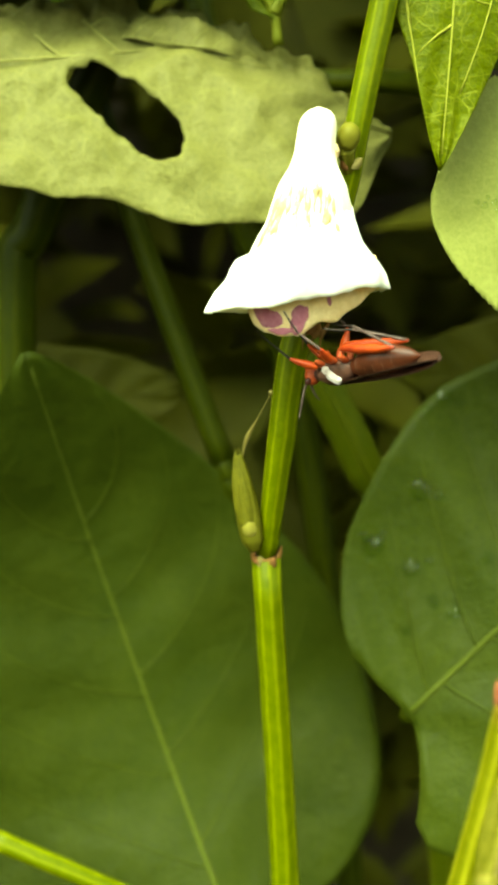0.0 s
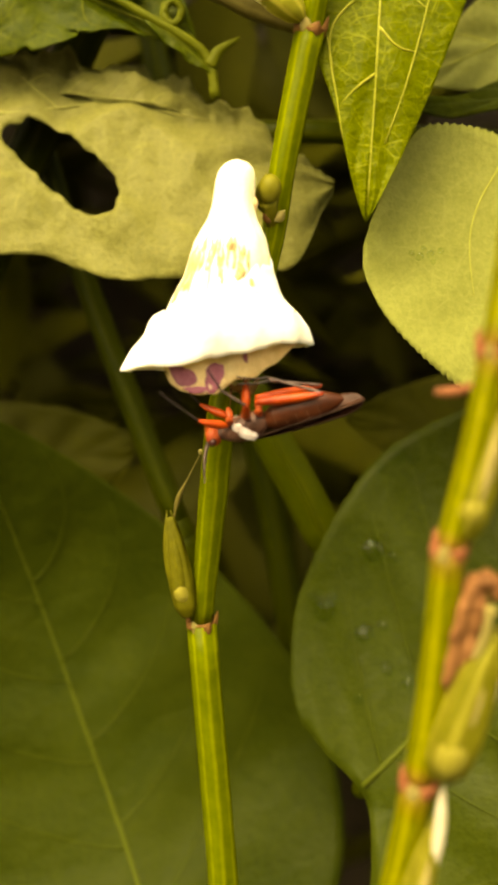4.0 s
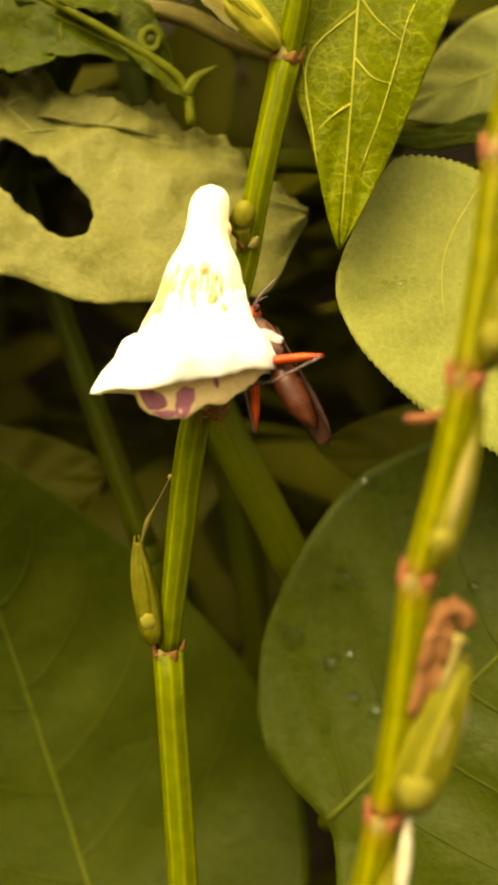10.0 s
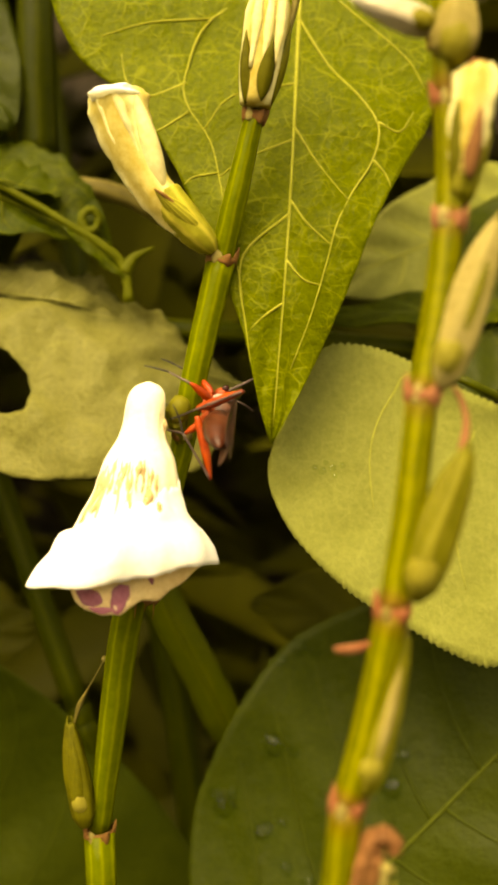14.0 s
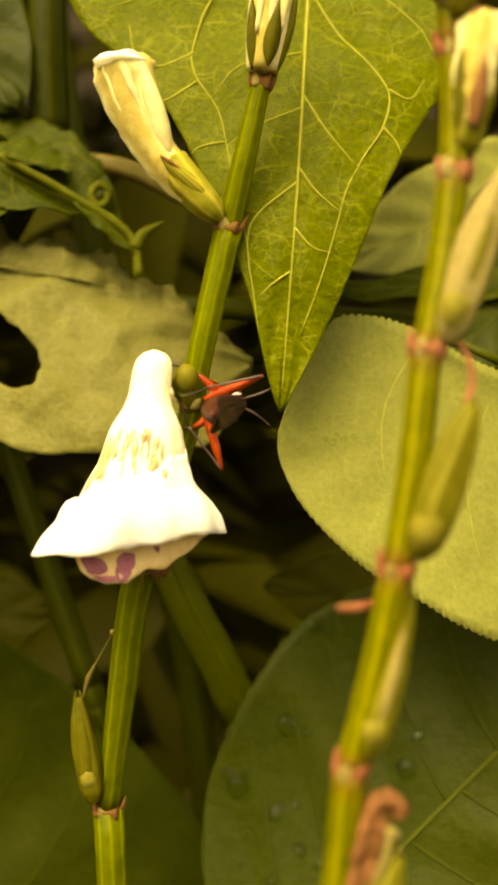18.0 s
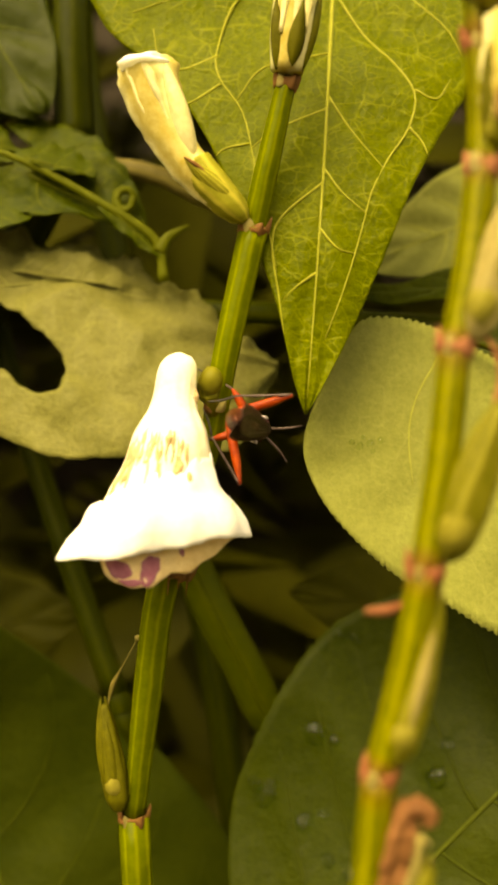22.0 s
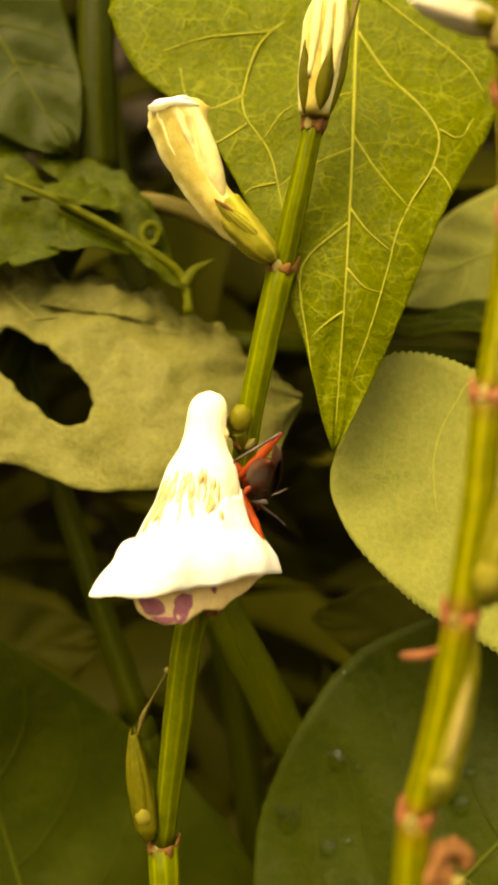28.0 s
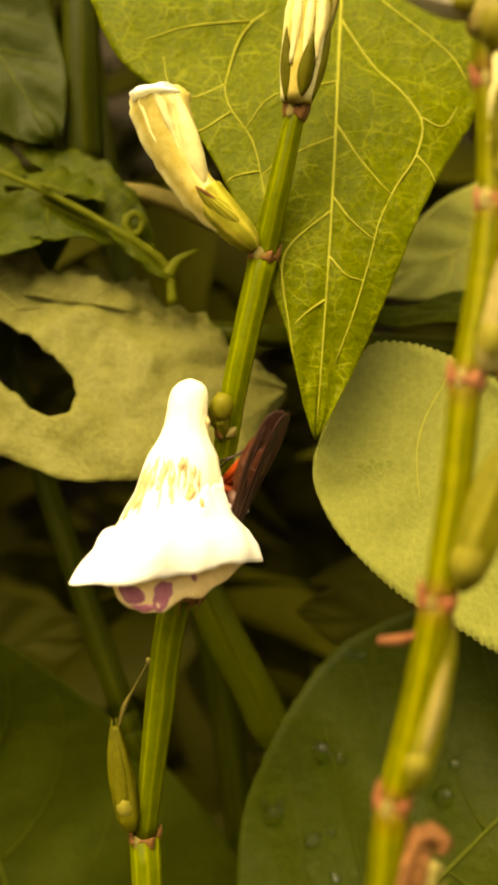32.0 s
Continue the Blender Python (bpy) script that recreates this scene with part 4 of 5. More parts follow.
left = weed("ragged_weed", (-6.0, 3.4, GROUND), (-5.2, 2.6, 6.5), "insect-eaten weed with ragged leaves")


C_SHAPE = (((0, 0.0), (0.12, 0.45), (0.35, 0.8), (0.5, 0.9), (0.6, 0.95), (0.66, 0.96), (0.72, 0.86), (0.77, 0.68), (0.82, 0.54), (0.86, 0.45), (0.92, 0.28), (0.951, 0.18), (0.985, 0.07), (1, 0.0)),
           ((0, 0.0), (0.12, 0.5), (0.35, 0.8), (0.47, 0.83), (0.557, 0.80), (0.6, 0.85), (0.66, 0.95), (0.76, 0.92), (0.86, 0.85), (0.913, 0.76), (0.95, 0.64), (0.965, 0.45), (0.98, 0.2), (1, 0.0)))
C = Blade((-5.6, 2.0, 1.5), (1.42, 1.95, 0.80), (0.05, -1, 0.5), 1.6, 1.5, shape=C_SHAPE, cup=-0.1, bend=0.02, ruffle=0.08, waves=2.2, teeth=0.008, nteeth=16, quilt=0.04, seed=14, crumple=0.06, frill=0.26)
hc = Vector((-1.62, 1.7, 1.12)) - C.base
HX, HY = hc.dot(C.x), hc.dot(C.y)
hd = Vector((1.2, 0, -1.25)).normalized()
HA = math.atan2(hd.dot(C.x), hd.dot(C.y))


def HOLE(x, y):
    dx, dy = x - HX, y - HY
    u, w = dy * math.cos(HA) + dx * math.sin(HA), dx * math.cos(HA) - dy * math.sin(HA)
    a = math.atan2(w, u)
    r = (abs(u / 0.80) ** 3.2 + abs(w / 0.30) ** 3.2) ** (1 / 3.2)
    return (r - 1 - 0.05 * math.sin(5 * a) - 0.03 * math.sin(11 * a + 1) - 0.02 * math.sin(23 * a)) * 0.3


leaf = C.build("leaf", EATEN_LEAF, left, "pale green leaf with a long eaten hole", 130, 60, HOLE)
for path in (((-4.2, 1.55), (-2.4, 1.68), (-1.7, 1.78), (-1.1, 1.86), (-0.5, 1.72), (0.0, 1.62)), ((-1.75, 1.78), (-2.0, 2.0), (-2.2, 2.2)), ((-1.3, 1.84), (-1.45, 2.05), (-1.6, 2.2)), ((-0.8, 1.8), (-0.95, 1.98), (-1.1, 2.1)),
             ((-0.5, 1.72), (-0.42, 1.85), (-0.3, 1.95)), ((-2.4, 1.68), (-2.7, 1.95), (-2.9, 2.15)), ((-2.1, 2.1), (-1.9, 2.2), (-1.6, 2.15), (-1.2, 2.25))):
    tube("side_vein", [C.near(x, z)[0] + Vector((0, -0.008, 0.004)) for x, z in path], [0.012, 0.018, 0.014, 0.006], EATEN_VEIN, leaf, sides=6, steps=4, flat=0.7)
fold = Blade(C.near(-1.74, 1.97)[0], C.near(-0.12, 1.72)[0], (0, -1, 0.16), 0.36, 0.03, peak=0.75, blunt=0.7, cup=-0.1, ruffle=0.03, waves=1.3, teeth=0.08, nteeth=7, seed=37, crumple=0.09, thick=0.012)
fold.build("leaf_fold", EATEN_LEAF, leaf, "crumpled pale fold of the leaf edge", 60, 24)
fold.veins(leaf, EATEN_VEIN, 0.012, n=5)
petiole(left, [(-5.6, 2.0, 1.3), (-5.5, 2.2, 0.8), (-5.7, 3.0, -1)])
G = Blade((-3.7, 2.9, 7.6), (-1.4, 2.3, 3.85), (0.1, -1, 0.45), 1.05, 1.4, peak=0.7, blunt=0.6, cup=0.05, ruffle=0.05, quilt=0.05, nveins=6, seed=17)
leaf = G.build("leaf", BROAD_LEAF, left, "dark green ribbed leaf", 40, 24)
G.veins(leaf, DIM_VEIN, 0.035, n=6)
petiole(left, [(-3.6, 2.9, 7.6), (-4.6, 2.8, 7.4), (-5.25, 2.65, 6.2)])


def GAPS(blade, seed, cover, rim):
    """Eaten gaps of a ragged blade: below 0 inside a gap. cover: how much tissue is left; rim: how ragged its edges are."""
    def gap(x, y):
        q = Vector((x * 3.1, y * 2.4, seed))
        g = cover + noise.noise(q) + 0.45 * noise.noise(q * 2.7)
        return 0.2 * (g - rim * max(0.0, abs(x) - 0.3))
    return gap


H_SHAPE = (((0, 0.3), (0.3, 0.8), (0.6, 1.0), (0.78, 0.95), (0.85, 0.74), (0.92, 0.5), (0.97, 0.25), (1, 0.0)),
           ((0, 0.3), (0.3, 1.0), (0.55, 0.9), (0.66, 0.72), (0.74, 0.5), (0.8, 0.24), (0.9, 0.1), (1, 0.0)))
H = Blade((-4.7, 2.35, 4.45), (-0.12, 1.96, 2.45), (0.1, -1, 0.35), 0.92, 1.3, shape=H_SHAPE, cup=-0.08, ruffle=0.08, waves=2.4, teeth=0.06, nteeth=9, quilt=0.03, nveins=5, seed=20, crumple=0.05)
gap = GAPS(H, 6.7, 0.50, 0.25)
leaf = H.build("leaf", RAGGED_LEAF, left, "crumpled half-eaten green leaf", 150, 70, gap)
H.veins(leaf, RIB_GREEN, 0.026, n=7, rise=0.14, cut=gap)
petiole(left, [(-4.7, 2.45, 4.35), (-5.0, 2.6, 4.0), (-5.3, 2.8, 3.0)])
tube("rib", [(-2.1, 1.98, 3.42), (-1.3, 1.95, 3.06), (-0.7, 1.92, 2.72), (-0.3, 1.9, 2.48), (0.0, 1.9, 2.22), (0.08, 1.9, 1.78)], [0.03, 0.04, 0.045, 0.05, 0.055, 0.06], RIB_GREEN, left, "bare pale leaf rib", sides=12, wob=0.25, flat=0.6)
for base, tip, face, left_wide, right_wide, seed, lab in (
    ((-1.55, 1.96, 3.22), (-0.72, 1.93, 2.98), (0.1, -1, 0.6), 0.42, 0.06, 41, "curled flap of eaten leaf"),
    ((-0.70, 1.93, 2.74), (0.10, 1.88, 2.02), (0.4, -1, 0.3), 0.15, 0.11, 47, "frayed strip of leaf along the rib"),
):
    b = Blade(base, tip, face, left_wide, right_wide, peak=0.7, blunt=0.55, cup=-0.12, ruffle=0.03, teeth=0.1, nteeth=5, seed=seed, crumple=0.025, thick=0.012)
    shred = b.build("leaf_shred", RAGGED_LEAF, left, lab, 30, 18)
    b.veins(shred, RIB_GREEN, 0.014, n=2)
tube("leaf_loop", [(-0.38 + 0.10 * math.cos(a * 0.7), 2.0 - 0.01 * a, 2.74 + 0.125 * math.sin(a * 0.7)) for a in range(10)], [0.045, 0.055, 0.045], RIB_GREEN, left, "curled leaf edge", sides=8, wob=0.3)
tube("rib", [(0.02, 1.9, 2.12), (0.13, 1.9, 2.3), (0.36, 1.9, 2.43)], [0.085, 0.06, 0.015], RIB_GREEN, left, "forked end of the bare rib", sides=10, flat=0.6)
tube("side_stalk", [(-5.2, 2.9, 3.3), (-0.72, 2.4, 3.28), (0.7, 2.3, 2.8), (2.5, 2.5, 2.3)], [0.13, 0.12, 0.11, 0.09], STEM_BROWN, left, "pale brown stalk")
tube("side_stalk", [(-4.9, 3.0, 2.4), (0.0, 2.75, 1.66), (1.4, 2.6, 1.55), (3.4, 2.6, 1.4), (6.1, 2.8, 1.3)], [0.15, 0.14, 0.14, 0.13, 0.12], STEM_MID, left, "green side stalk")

# Its dark green holds the shade it sits in.
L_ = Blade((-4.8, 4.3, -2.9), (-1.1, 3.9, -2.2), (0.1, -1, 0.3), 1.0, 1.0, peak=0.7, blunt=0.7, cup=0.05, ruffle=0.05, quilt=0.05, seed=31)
leaf = L_.build("leaf", SHADE_TONED_LEAF, left, "dark green leaf with shade in its colour", 36, 22)
L_.veins(leaf, SHADE_TONED_LEAF, 0.03, n=5)
petiole(left, [(-4.8, 4.3, -2.9), (-5.4, 3.9, -3.6), (-5.7, 3.4, -5.0)])
behind = weed("leafy_weed", (7.2, 5.5, GROUND), (6.6, 4.5, 7.0), "leafy green weed behind the flower stalks")
for base, tip, wl, wr, mat, lab in (
    ((5.8, 3.2, 3.6), (2.3, 2.6, 2.1), 0.85, 0.85, PALE_LEAF, "dull pale green leaf"),
    ((5.6, 2.4, 1.95), (2.05, 2.15, 1.68), 0.30, 0.36, RAGGED_LEAF, "narrow green leaf with uneven edge"),
    ((6.0, 2.8, 3.2), (3.6, 1.9, 0.7), 1.2, 1.2, DEEP_LEAF, "dark green leaf"),
    # The shade on this leaf is put into its colour.
    ((5.5, 4.2, -2.5), (1.6, 3.4, -1.9), 1.0, 1.1, SHADE_TONED_LEAF, "dark green leaf with shade in its colour"),
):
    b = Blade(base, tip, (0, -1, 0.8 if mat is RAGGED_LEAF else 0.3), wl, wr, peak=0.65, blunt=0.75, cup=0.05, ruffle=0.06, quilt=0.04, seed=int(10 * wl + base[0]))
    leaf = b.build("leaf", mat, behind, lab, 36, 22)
    b.veins(leaf, {PALE_LEAF: PALE_VEIN, SHADE_TONED_LEAF: SHADE_TONED_LEAF}.get(mat, DIM_VEIN), 0.026, n=5)
    petiole(behind, [base, (6.4, 4.0, base[2] - 0.3), (6.9, 5.0, base[2] - 1.5)], 0.07)

# Stalks and grass blades that cross the dark behind the flower.
def back_stalk(points, r, mat, label, flat=1.0):
    p = points[0]
    plant = empty("weed_stalk", (p[0], p[1], GROUND), label, "weed stalk", "stalks in the shade")
    if flat < 1.0:
        tube("grass_blade", points, [r * 1.1, r, r * 0.95, r * 0.8], mat, plant, flat=flat, sides=16, ribs=0.05, steps=8)
        tube("midrib", [Vector(p) - Vector((0, 0.42 * r, 0)) for p in points], [r * 0.16, r * 0.14, r * 0.1], STEM_MID, plant, sides=6, steps=8)
        return plant
    k = len(points) // 2
    tube("internode", points[: k + 1], [r * 1.1, r], mat, plant, sides=14, ribs=0.05, steps=8)
    tube("internode", points[k:], [r, r * 0.8], mat, plant, sides=14, ribs=0.05, steps=8)
    up = (Vector(points[k + 1]) - Vector(points[k - 1])).normalized() * 0.12
    tube("node", [Vector(points[k]) - up, points[k], Vector(points[k]) + up], [r * 0.97, r * 1.03, r * 0.97], mat, plant, sides=14, ribs=0.05)
    return plant


# The dim stalks below carry the thicket's shade in their colour.
back_stalk([(1.2, 4.6, GROUND - 0.4), (0.1, 4.0, -6.0), (-0.57, 3.5, -3.3), (-1.75, 3.5, 0.03), (-2.3, 3.5, 2.0)], 0.17, STEM_SHADE_TONED, "thin green stalk with shade in its colour")
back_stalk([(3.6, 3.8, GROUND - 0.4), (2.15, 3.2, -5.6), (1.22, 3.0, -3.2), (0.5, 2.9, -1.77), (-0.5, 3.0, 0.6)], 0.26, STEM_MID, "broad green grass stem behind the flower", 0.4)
back_stalk([(-3.9, 4.0, GROUND - 0.4), (-3.35, 3.3, -2.6), (-2.9, 3.1, 0.1), (-1.1, 2.8, 3.7), (-1.15, 2.7, 5.4), (-1.2, 2.8, 8.0)], 0.25, STEM_SHADE_TONED, "upright green stalk with shade in its colour")
back_stalk([(2.0, 5.4, GROUND - 0.4), (0.9, 5.0, -5.0), (-0.4, 4.8, 0.5), (-1.2, 4.8, 5.0), (-1.6, 4.9, 9.0)], 0.2, STEM_SHADE_TONED, "thin green stalk, its colour darkened for shade")
back_stalk([(3.4, 3.4, GROUND - 0.4), (3.1, 3.2, -9.5), (2.6, 3.1, -7.6), (2.2, 3.1, -6.6)], 0.3, STEM_SHADE_TONED, "broad green grass stem with shade in its colour", 0.4)
back_stalk([(-7.0, 2.0, GROUND - 0.4), (-6.6, 1.7, -12.0), (-5.4, 1.5, -6.4), (-3.4, 1.5, -7.45), (-2.2, 1.55, -8.05), (-0.9, 1.9, -8.9)], 0.13, STEM, "bright green arching stem over leaves")


# ---- dew ----
def dew(blade, x, z, r, seed):
    """A bead of water on a leaf."""
    p, n = blade.near(x, z)
    rnd = random.Random(seed)
    drop = ball("water_drop", p + 0.15 * r * n, (r * 0.85, r * (0.65 + 0.35 * rnd.random()), r * 0.36), WATER, None, axis=n, n=14, lump=0.25, seed=seed)
    tagged(drop, "clear bead of water lying on a leaf", "water drop", "dew drops on leaves")


for k, (x, z, r) in enumerate(((1.83, -3.41, 0.12), (1.26, -4.12, 0.13), (1.14, -3.98, 0.07), (1.35, -3.95, 0.06), (1.7, -4.36, 0.10), (1.92, -4.3, 0.06), (2.06, -3.48, 0.06),
                               (3.17, -3.8, 0.12), (3.3, -3.45, 0.08), (2.15, -2.3, 0.10), (2.35, -2.35, 0.07), (1.95, -2.45, 0.06), (2.6, -4.2, 0.07), (1.62, -5.1, 0.06), (2.2, -4.9, 0.09), (1.95, -4.75, 0.07))):
    dew(F, x, z, 1.25 * r, k)
for k, (x, z, r) in enumerate(((2.08, -0.12, 0.035), (2.16, -0.16, 0.05), (2.27, -0.13, 0.05), (2.38, -0.10, 0.04), (2.3, -0.21, 0.03), (2.2, -0.07, 0.03), (3.3, 0.3, 0.03))):
    dew(D, x, z, r, 30 + k)


# ---- the thicket behind: one mass of small leaves nobody could count ----
def build_thicket():
    rnd = random.Random(9)
    verts, faces = [], []
    def leaflet(at, d, n, long, wide):
        d = d.normalized()
        x = d.cross(n).normalized()
        n = x.cross(d)
        k = len(verts)
        for s, w, h in ((0, 0, 0), (0.3, 0.8, 0.06), (0.3, -0.8, 0.06), (0.3, 0, -0.03), (0.65, 0.7, 0.1), (0.65, -0.7, 0.1), (0.65, 0, 0.02), (1, 0, 0.0)):
            verts.append(at + d * long * s + x * wide * w * 0.5 + n * long * h)
        faces.extend([(k, k + 3, k + 1), (k, k + 2, k + 3), (k + 1, k + 3, k + 6, k + 4), (k + 3, k + 2, k + 5, k + 6), (k + 4, k + 6, k + 7), (k + 6, k + 5, k + 7)])
    for _ in range(6800):
        x, y = rnd.uniform(-45, 45), 6.0 + 34 * rnd.random() ** 0.9
        z = GROUND + 1 + 52 * rnd.random()
        # Added overhang, out of view, that keeps sky light off the background.
        if z > 9:
            y = 3.0 + (y - 6.0) * 0.9
        d = Vector((rnd.gauss(0, 1), rnd.gauss(-0.4, 0.7), rnd.gauss(-0.2, 0.6)))
        n = Vector((rnd.gauss(0, 0.5), rnd.gauss(-0.5, 0.5), 1))
        long = rnd.uniform(2.0, 5.5)
        if y + min(0.0, d.normalized().y) * long < 4.3 and -3 < x < 5 and -10 < z < -3:
            continue
        leaflet(Vector((x, y, z)), d, n, long, long * rnd.uniform(0.35, 0.6))
    # Shade inside the mass comes from its darkened leaf colour.
    tagged(sheet("undergrowth", verts, faces, SHADE_TONED_LEAF), "dense mass of small leaves, shade in their colour, with an added overhang", "undergrowth", kind="stuff")


build_thicket()


# ---- the insect: built head towards +x, back towards +z, then set down on the flower by its keys ----
ORANGE = body_material("orange_leg", (0.09, 0.006, 0.003), (0.33, 0.045, 0.008), 0.35, 380.0)
RED_HEAD = body_material("red_head", (0.15, 0.018, 0.006), (0.30, 0.055, 0.016), 0.4, 900.0)
BROWN_BODY = body_material("brown_body", (0.018, 0.005, 0.002), (0.062, 0.016, 0.006), 0.35, 500.0)
GREY_BODY = body_material("dark_body", (0.0136, 0.0062, 0.0043), (0.0558, 0.0279, 0.0205), 0.4, 500.0)
THORAX = body_material("mottled_thorax", (0.016, 0.006, 0.003), (0.10, 0.045, 0.03), 0.45, 800.0)
SILVER = body_material("silvery_plate", (0.12, 0.08, 0.065), (0.50, 0.45, 0.42), 0.4, 700.0)
PALE_RING = body_material("pale_ring", (0.035, 0.014, 0.007), (0.09, 0.045, 0.027), 0.45, 900.0)
BLACK_LEG = body_material("black_leg", (0.0074, 0.0056, 0.005), (0.0217, 0.0155, 0.0124), 0.4, 900.0)
GREY_LEG = body_material("grey_leg", (0.022, 0.012, 0.009), (0.10, 0.07, 0.06), 0.45, 500.0)
EYE = body_material("dark_eye", (0.0186, 0.0062, 0.0062), (0.0496, 0.0124, 0.0093), 0.2, 1500.0)
WING = body_material("brown_wing", (0.013, 0.005, 0.0025), (0.034, 0.013, 0.007), 0.5, 350.0)
WING_VEIN = body_material("wing_vein", (0.020, 0.010, 0.006), (0.05, 0.028, 0.018), 0.4, 500.0)


WING_SHAPE = ((0, 0.25), (0.2, 0.55), (0.5, 0.88), (0.75, 1.0), (0.89, 0.88), (0.96, 0.58), (1, 0.0))


def build_insect():
    """A slender brown fly-like insect with orange-red thighs and long dark wings. Returns it and its hind legs."""
    bug = empty("insect", (0, 0, 0), "slender brown winged insect with orange-red legs on the flower", "insect")
    head = ball("head", (0.50, 0, 0.0), (0.085, 0.10, 0.075), RED_HEAD, bug, "small orange-red head", axis=(1, 0, 0), seed=3)
    for side in (-1, 1):
        ball("eye", (0.51, side * 0.075, 0.02), (0.045, 0.035, 0.05), EYE, head, "dark rounded eye", axis=(0, side, 0.2))
        tube("antenna", [(0.55, side * 0.03, 0.03), (0.62, side * 0.07, 0.12), (0.67, side * 0.13, 0.24), (0.70, side * 0.20, 0.34)], [0.012, 0.014, 0.012, 0.006], GREY_LEG, head, "short grey feeler", sides=8)
    tube("mouthparts", [(0.52, 0, -0.04), (0.53, 0, -0.09), (0.52, 0, -0.13)], [0.03, 0.02, 0.01], RED_HEAD, head, sides=8)
    tube("neck", [(0.46, 0, 0.0), (0.38, 0, 0.01)], [0.05, 0.07], GREY_BODY, bug, sides=10)
    thorax = tube("thorax", [(0.42, 0, 0.01), (0.34, 0, 0.01), (0.2, 0, 0.01), (0.06, 0, 0.0), (-0.02, 0, 0.0)], [0.05, 0.10, 0.13, 0.115, 0.065], THORAX, bug, "dark thorax mottled with white", sides=20, lump=0.08, flat=0.95)
    for k, (x, z) in enumerate(((0.3, -0.06), (0.14, -0.07), (0.02, -0.06))):
        for side in (-1, 1):
            ball("hip", (x, side * 0.065, z - 0.06), (0.035, 0.035, 0.085), RED_HEAD, thorax, axis=(0, side, -1), seed=k)
    for side in (-1, 1):
        ball("side_plate", (0.2, side * 0.1, 0.0), (0.055, 0.13, 0.03), SILVER, thorax, "silvery white side plate", axis=(0, side, -0.3), lump=0.3)
    abdomen = tube("abdomen", [(0.0, 0, 0.0), (-0.1, 0, 0.0), (-0.28, 0, -0.01), (-0.48, 0, -0.005), (-0.66, 0, 0.01), (-0.74, 0, 0.02)], [0.07, 0.115, 0.15, 0.135, 0.07, 0.012], BROWN_BODY, bug, "brown banded abdomen", sides=20, flat=0.85)
    for k in range(5):
        x = -0.1 - 0.1 * k
        r = float(np.interp(-x, [0.0, 0.1, 0.28, 0.48, 0.66], [0.07, 0.115, 0.15, 0.135, 0.07]))
        tube("ring", [(x + 0.005, 0, -0.005), (x - 0.005, 0, -0.005)], [r * 1.006, r * 1.006], PALE_RING, abdomen, sides=20, flat=0.85, steps=1)
    for side in (-1, 1):
        w = Blade((0.30, side * 0.035, 0.13 + 0.008 * side), (-0.92, side * 0.035, 0.09 + 0.012 * side), (0, side * 0.3, 1), 0.15, 0.15, shape=(WING_SHAPE, WING_SHAPE), cup=-0.1, thick=0.006, seed=5)
        wing = w.build("wing", WING, bug, "long dark brown folded wing", 26, 10)
        for v in (-0.8, -0.35, 0.1, 0.5):
            tube("wing_vein", [w.point(0.03 + 0.1 * j, v * (0.5 + 0.05 * j), 0.003) for j in range(9)], [0.008, 0.005, 0.003], WING_VEIN, wing, sides=5, steps=1)

    def leg(name, root, knee, heel, toe, thick, mats, label):
        """A leg in its own space at its root: thigh as the part, shin and foot as its pieces."""
        thigh = tube(name, [(0, 0, 0), Vector(knee) * 0.3 + Vector((0, 0, 0.12 * thick)), Vector(knee) * 0.7 + Vector((0, 0, 0.2 * thick)), knee], [thick * 0.55, thick * 0.95, thick * 0.8, thick * 0.35], mats[0], bug, label, sides=12, lump=0.12)
        shin = tube("shin", [knee, (Vector(knee) + Vector(heel)) / 2, heel], [thick * 0.3, thick * 0.24, thick * 0.2], mats[1], thigh, sides=8)
        shin.location = thigh.location * 0
        foot = tube("foot", [heel, (Vector(heel) + Vector(toe)) / 2 + Vector((0, 0, 0.015)), toe], [thick * 0.22, thick * 0.2, thick * 0.12], mats[2], thigh, sides=8)
        foot.location = thigh.location * 0
        thigh.location = Vector(root) * CM
        return thigh

    hind = []
    for side in (-1, 1):
        leg("front_leg", (0.32, side * 0.09, -0.1), (0.22, side * 0.08, -0.17), (0.34, side * 0.13, -0.40), (0.42, side * 0.15, -0.56), 0.042, (ORANGE, BLACK_LEG, BLACK_LEG), "thin front leg, orange thigh and black foot")
        leg("middle_leg", (0.14, side * 0.1, -0.12), (-0.06, side * 0.16, -0.2), (0.08, side * 0.2, -0.42), (0.12, side * 0.22, -0.66), 0.046, (ORANGE, GREY_LEG, BLACK_LEG), "middle leg with orange-red thigh")
        # Along +x from the hip; the keys swing it.
        hind.append(leg("hind_leg", (0.02, side * 0.04, -0.22), (0.62, 0, 0), (0.14, side * 0.05, -0.20), (-0.14, side * 0.06, -0.24), 0.05, (ORANGE, GREY_LEG, BLACK_LEG), "long hind leg with stout orange-red thigh"))
    return bug, hind


insect, hind_legs = build_insect()


def stand(head, tail, back):
    """The insect's pose from where its head and tail end lie (cm) and where its back faces."""
    h, t = Vector(head), Vector(tail)
    x = (h - t).normalized()
    z = Vector(back)
    z = (z - x * z.dot(x)).normalized()
    y = z.cross(x)
    m = Matrix((x, y, z)).transposed().to_4x4()
    m.translation = ((h + t) / 2 + 0.09 * x) * CM
    return m


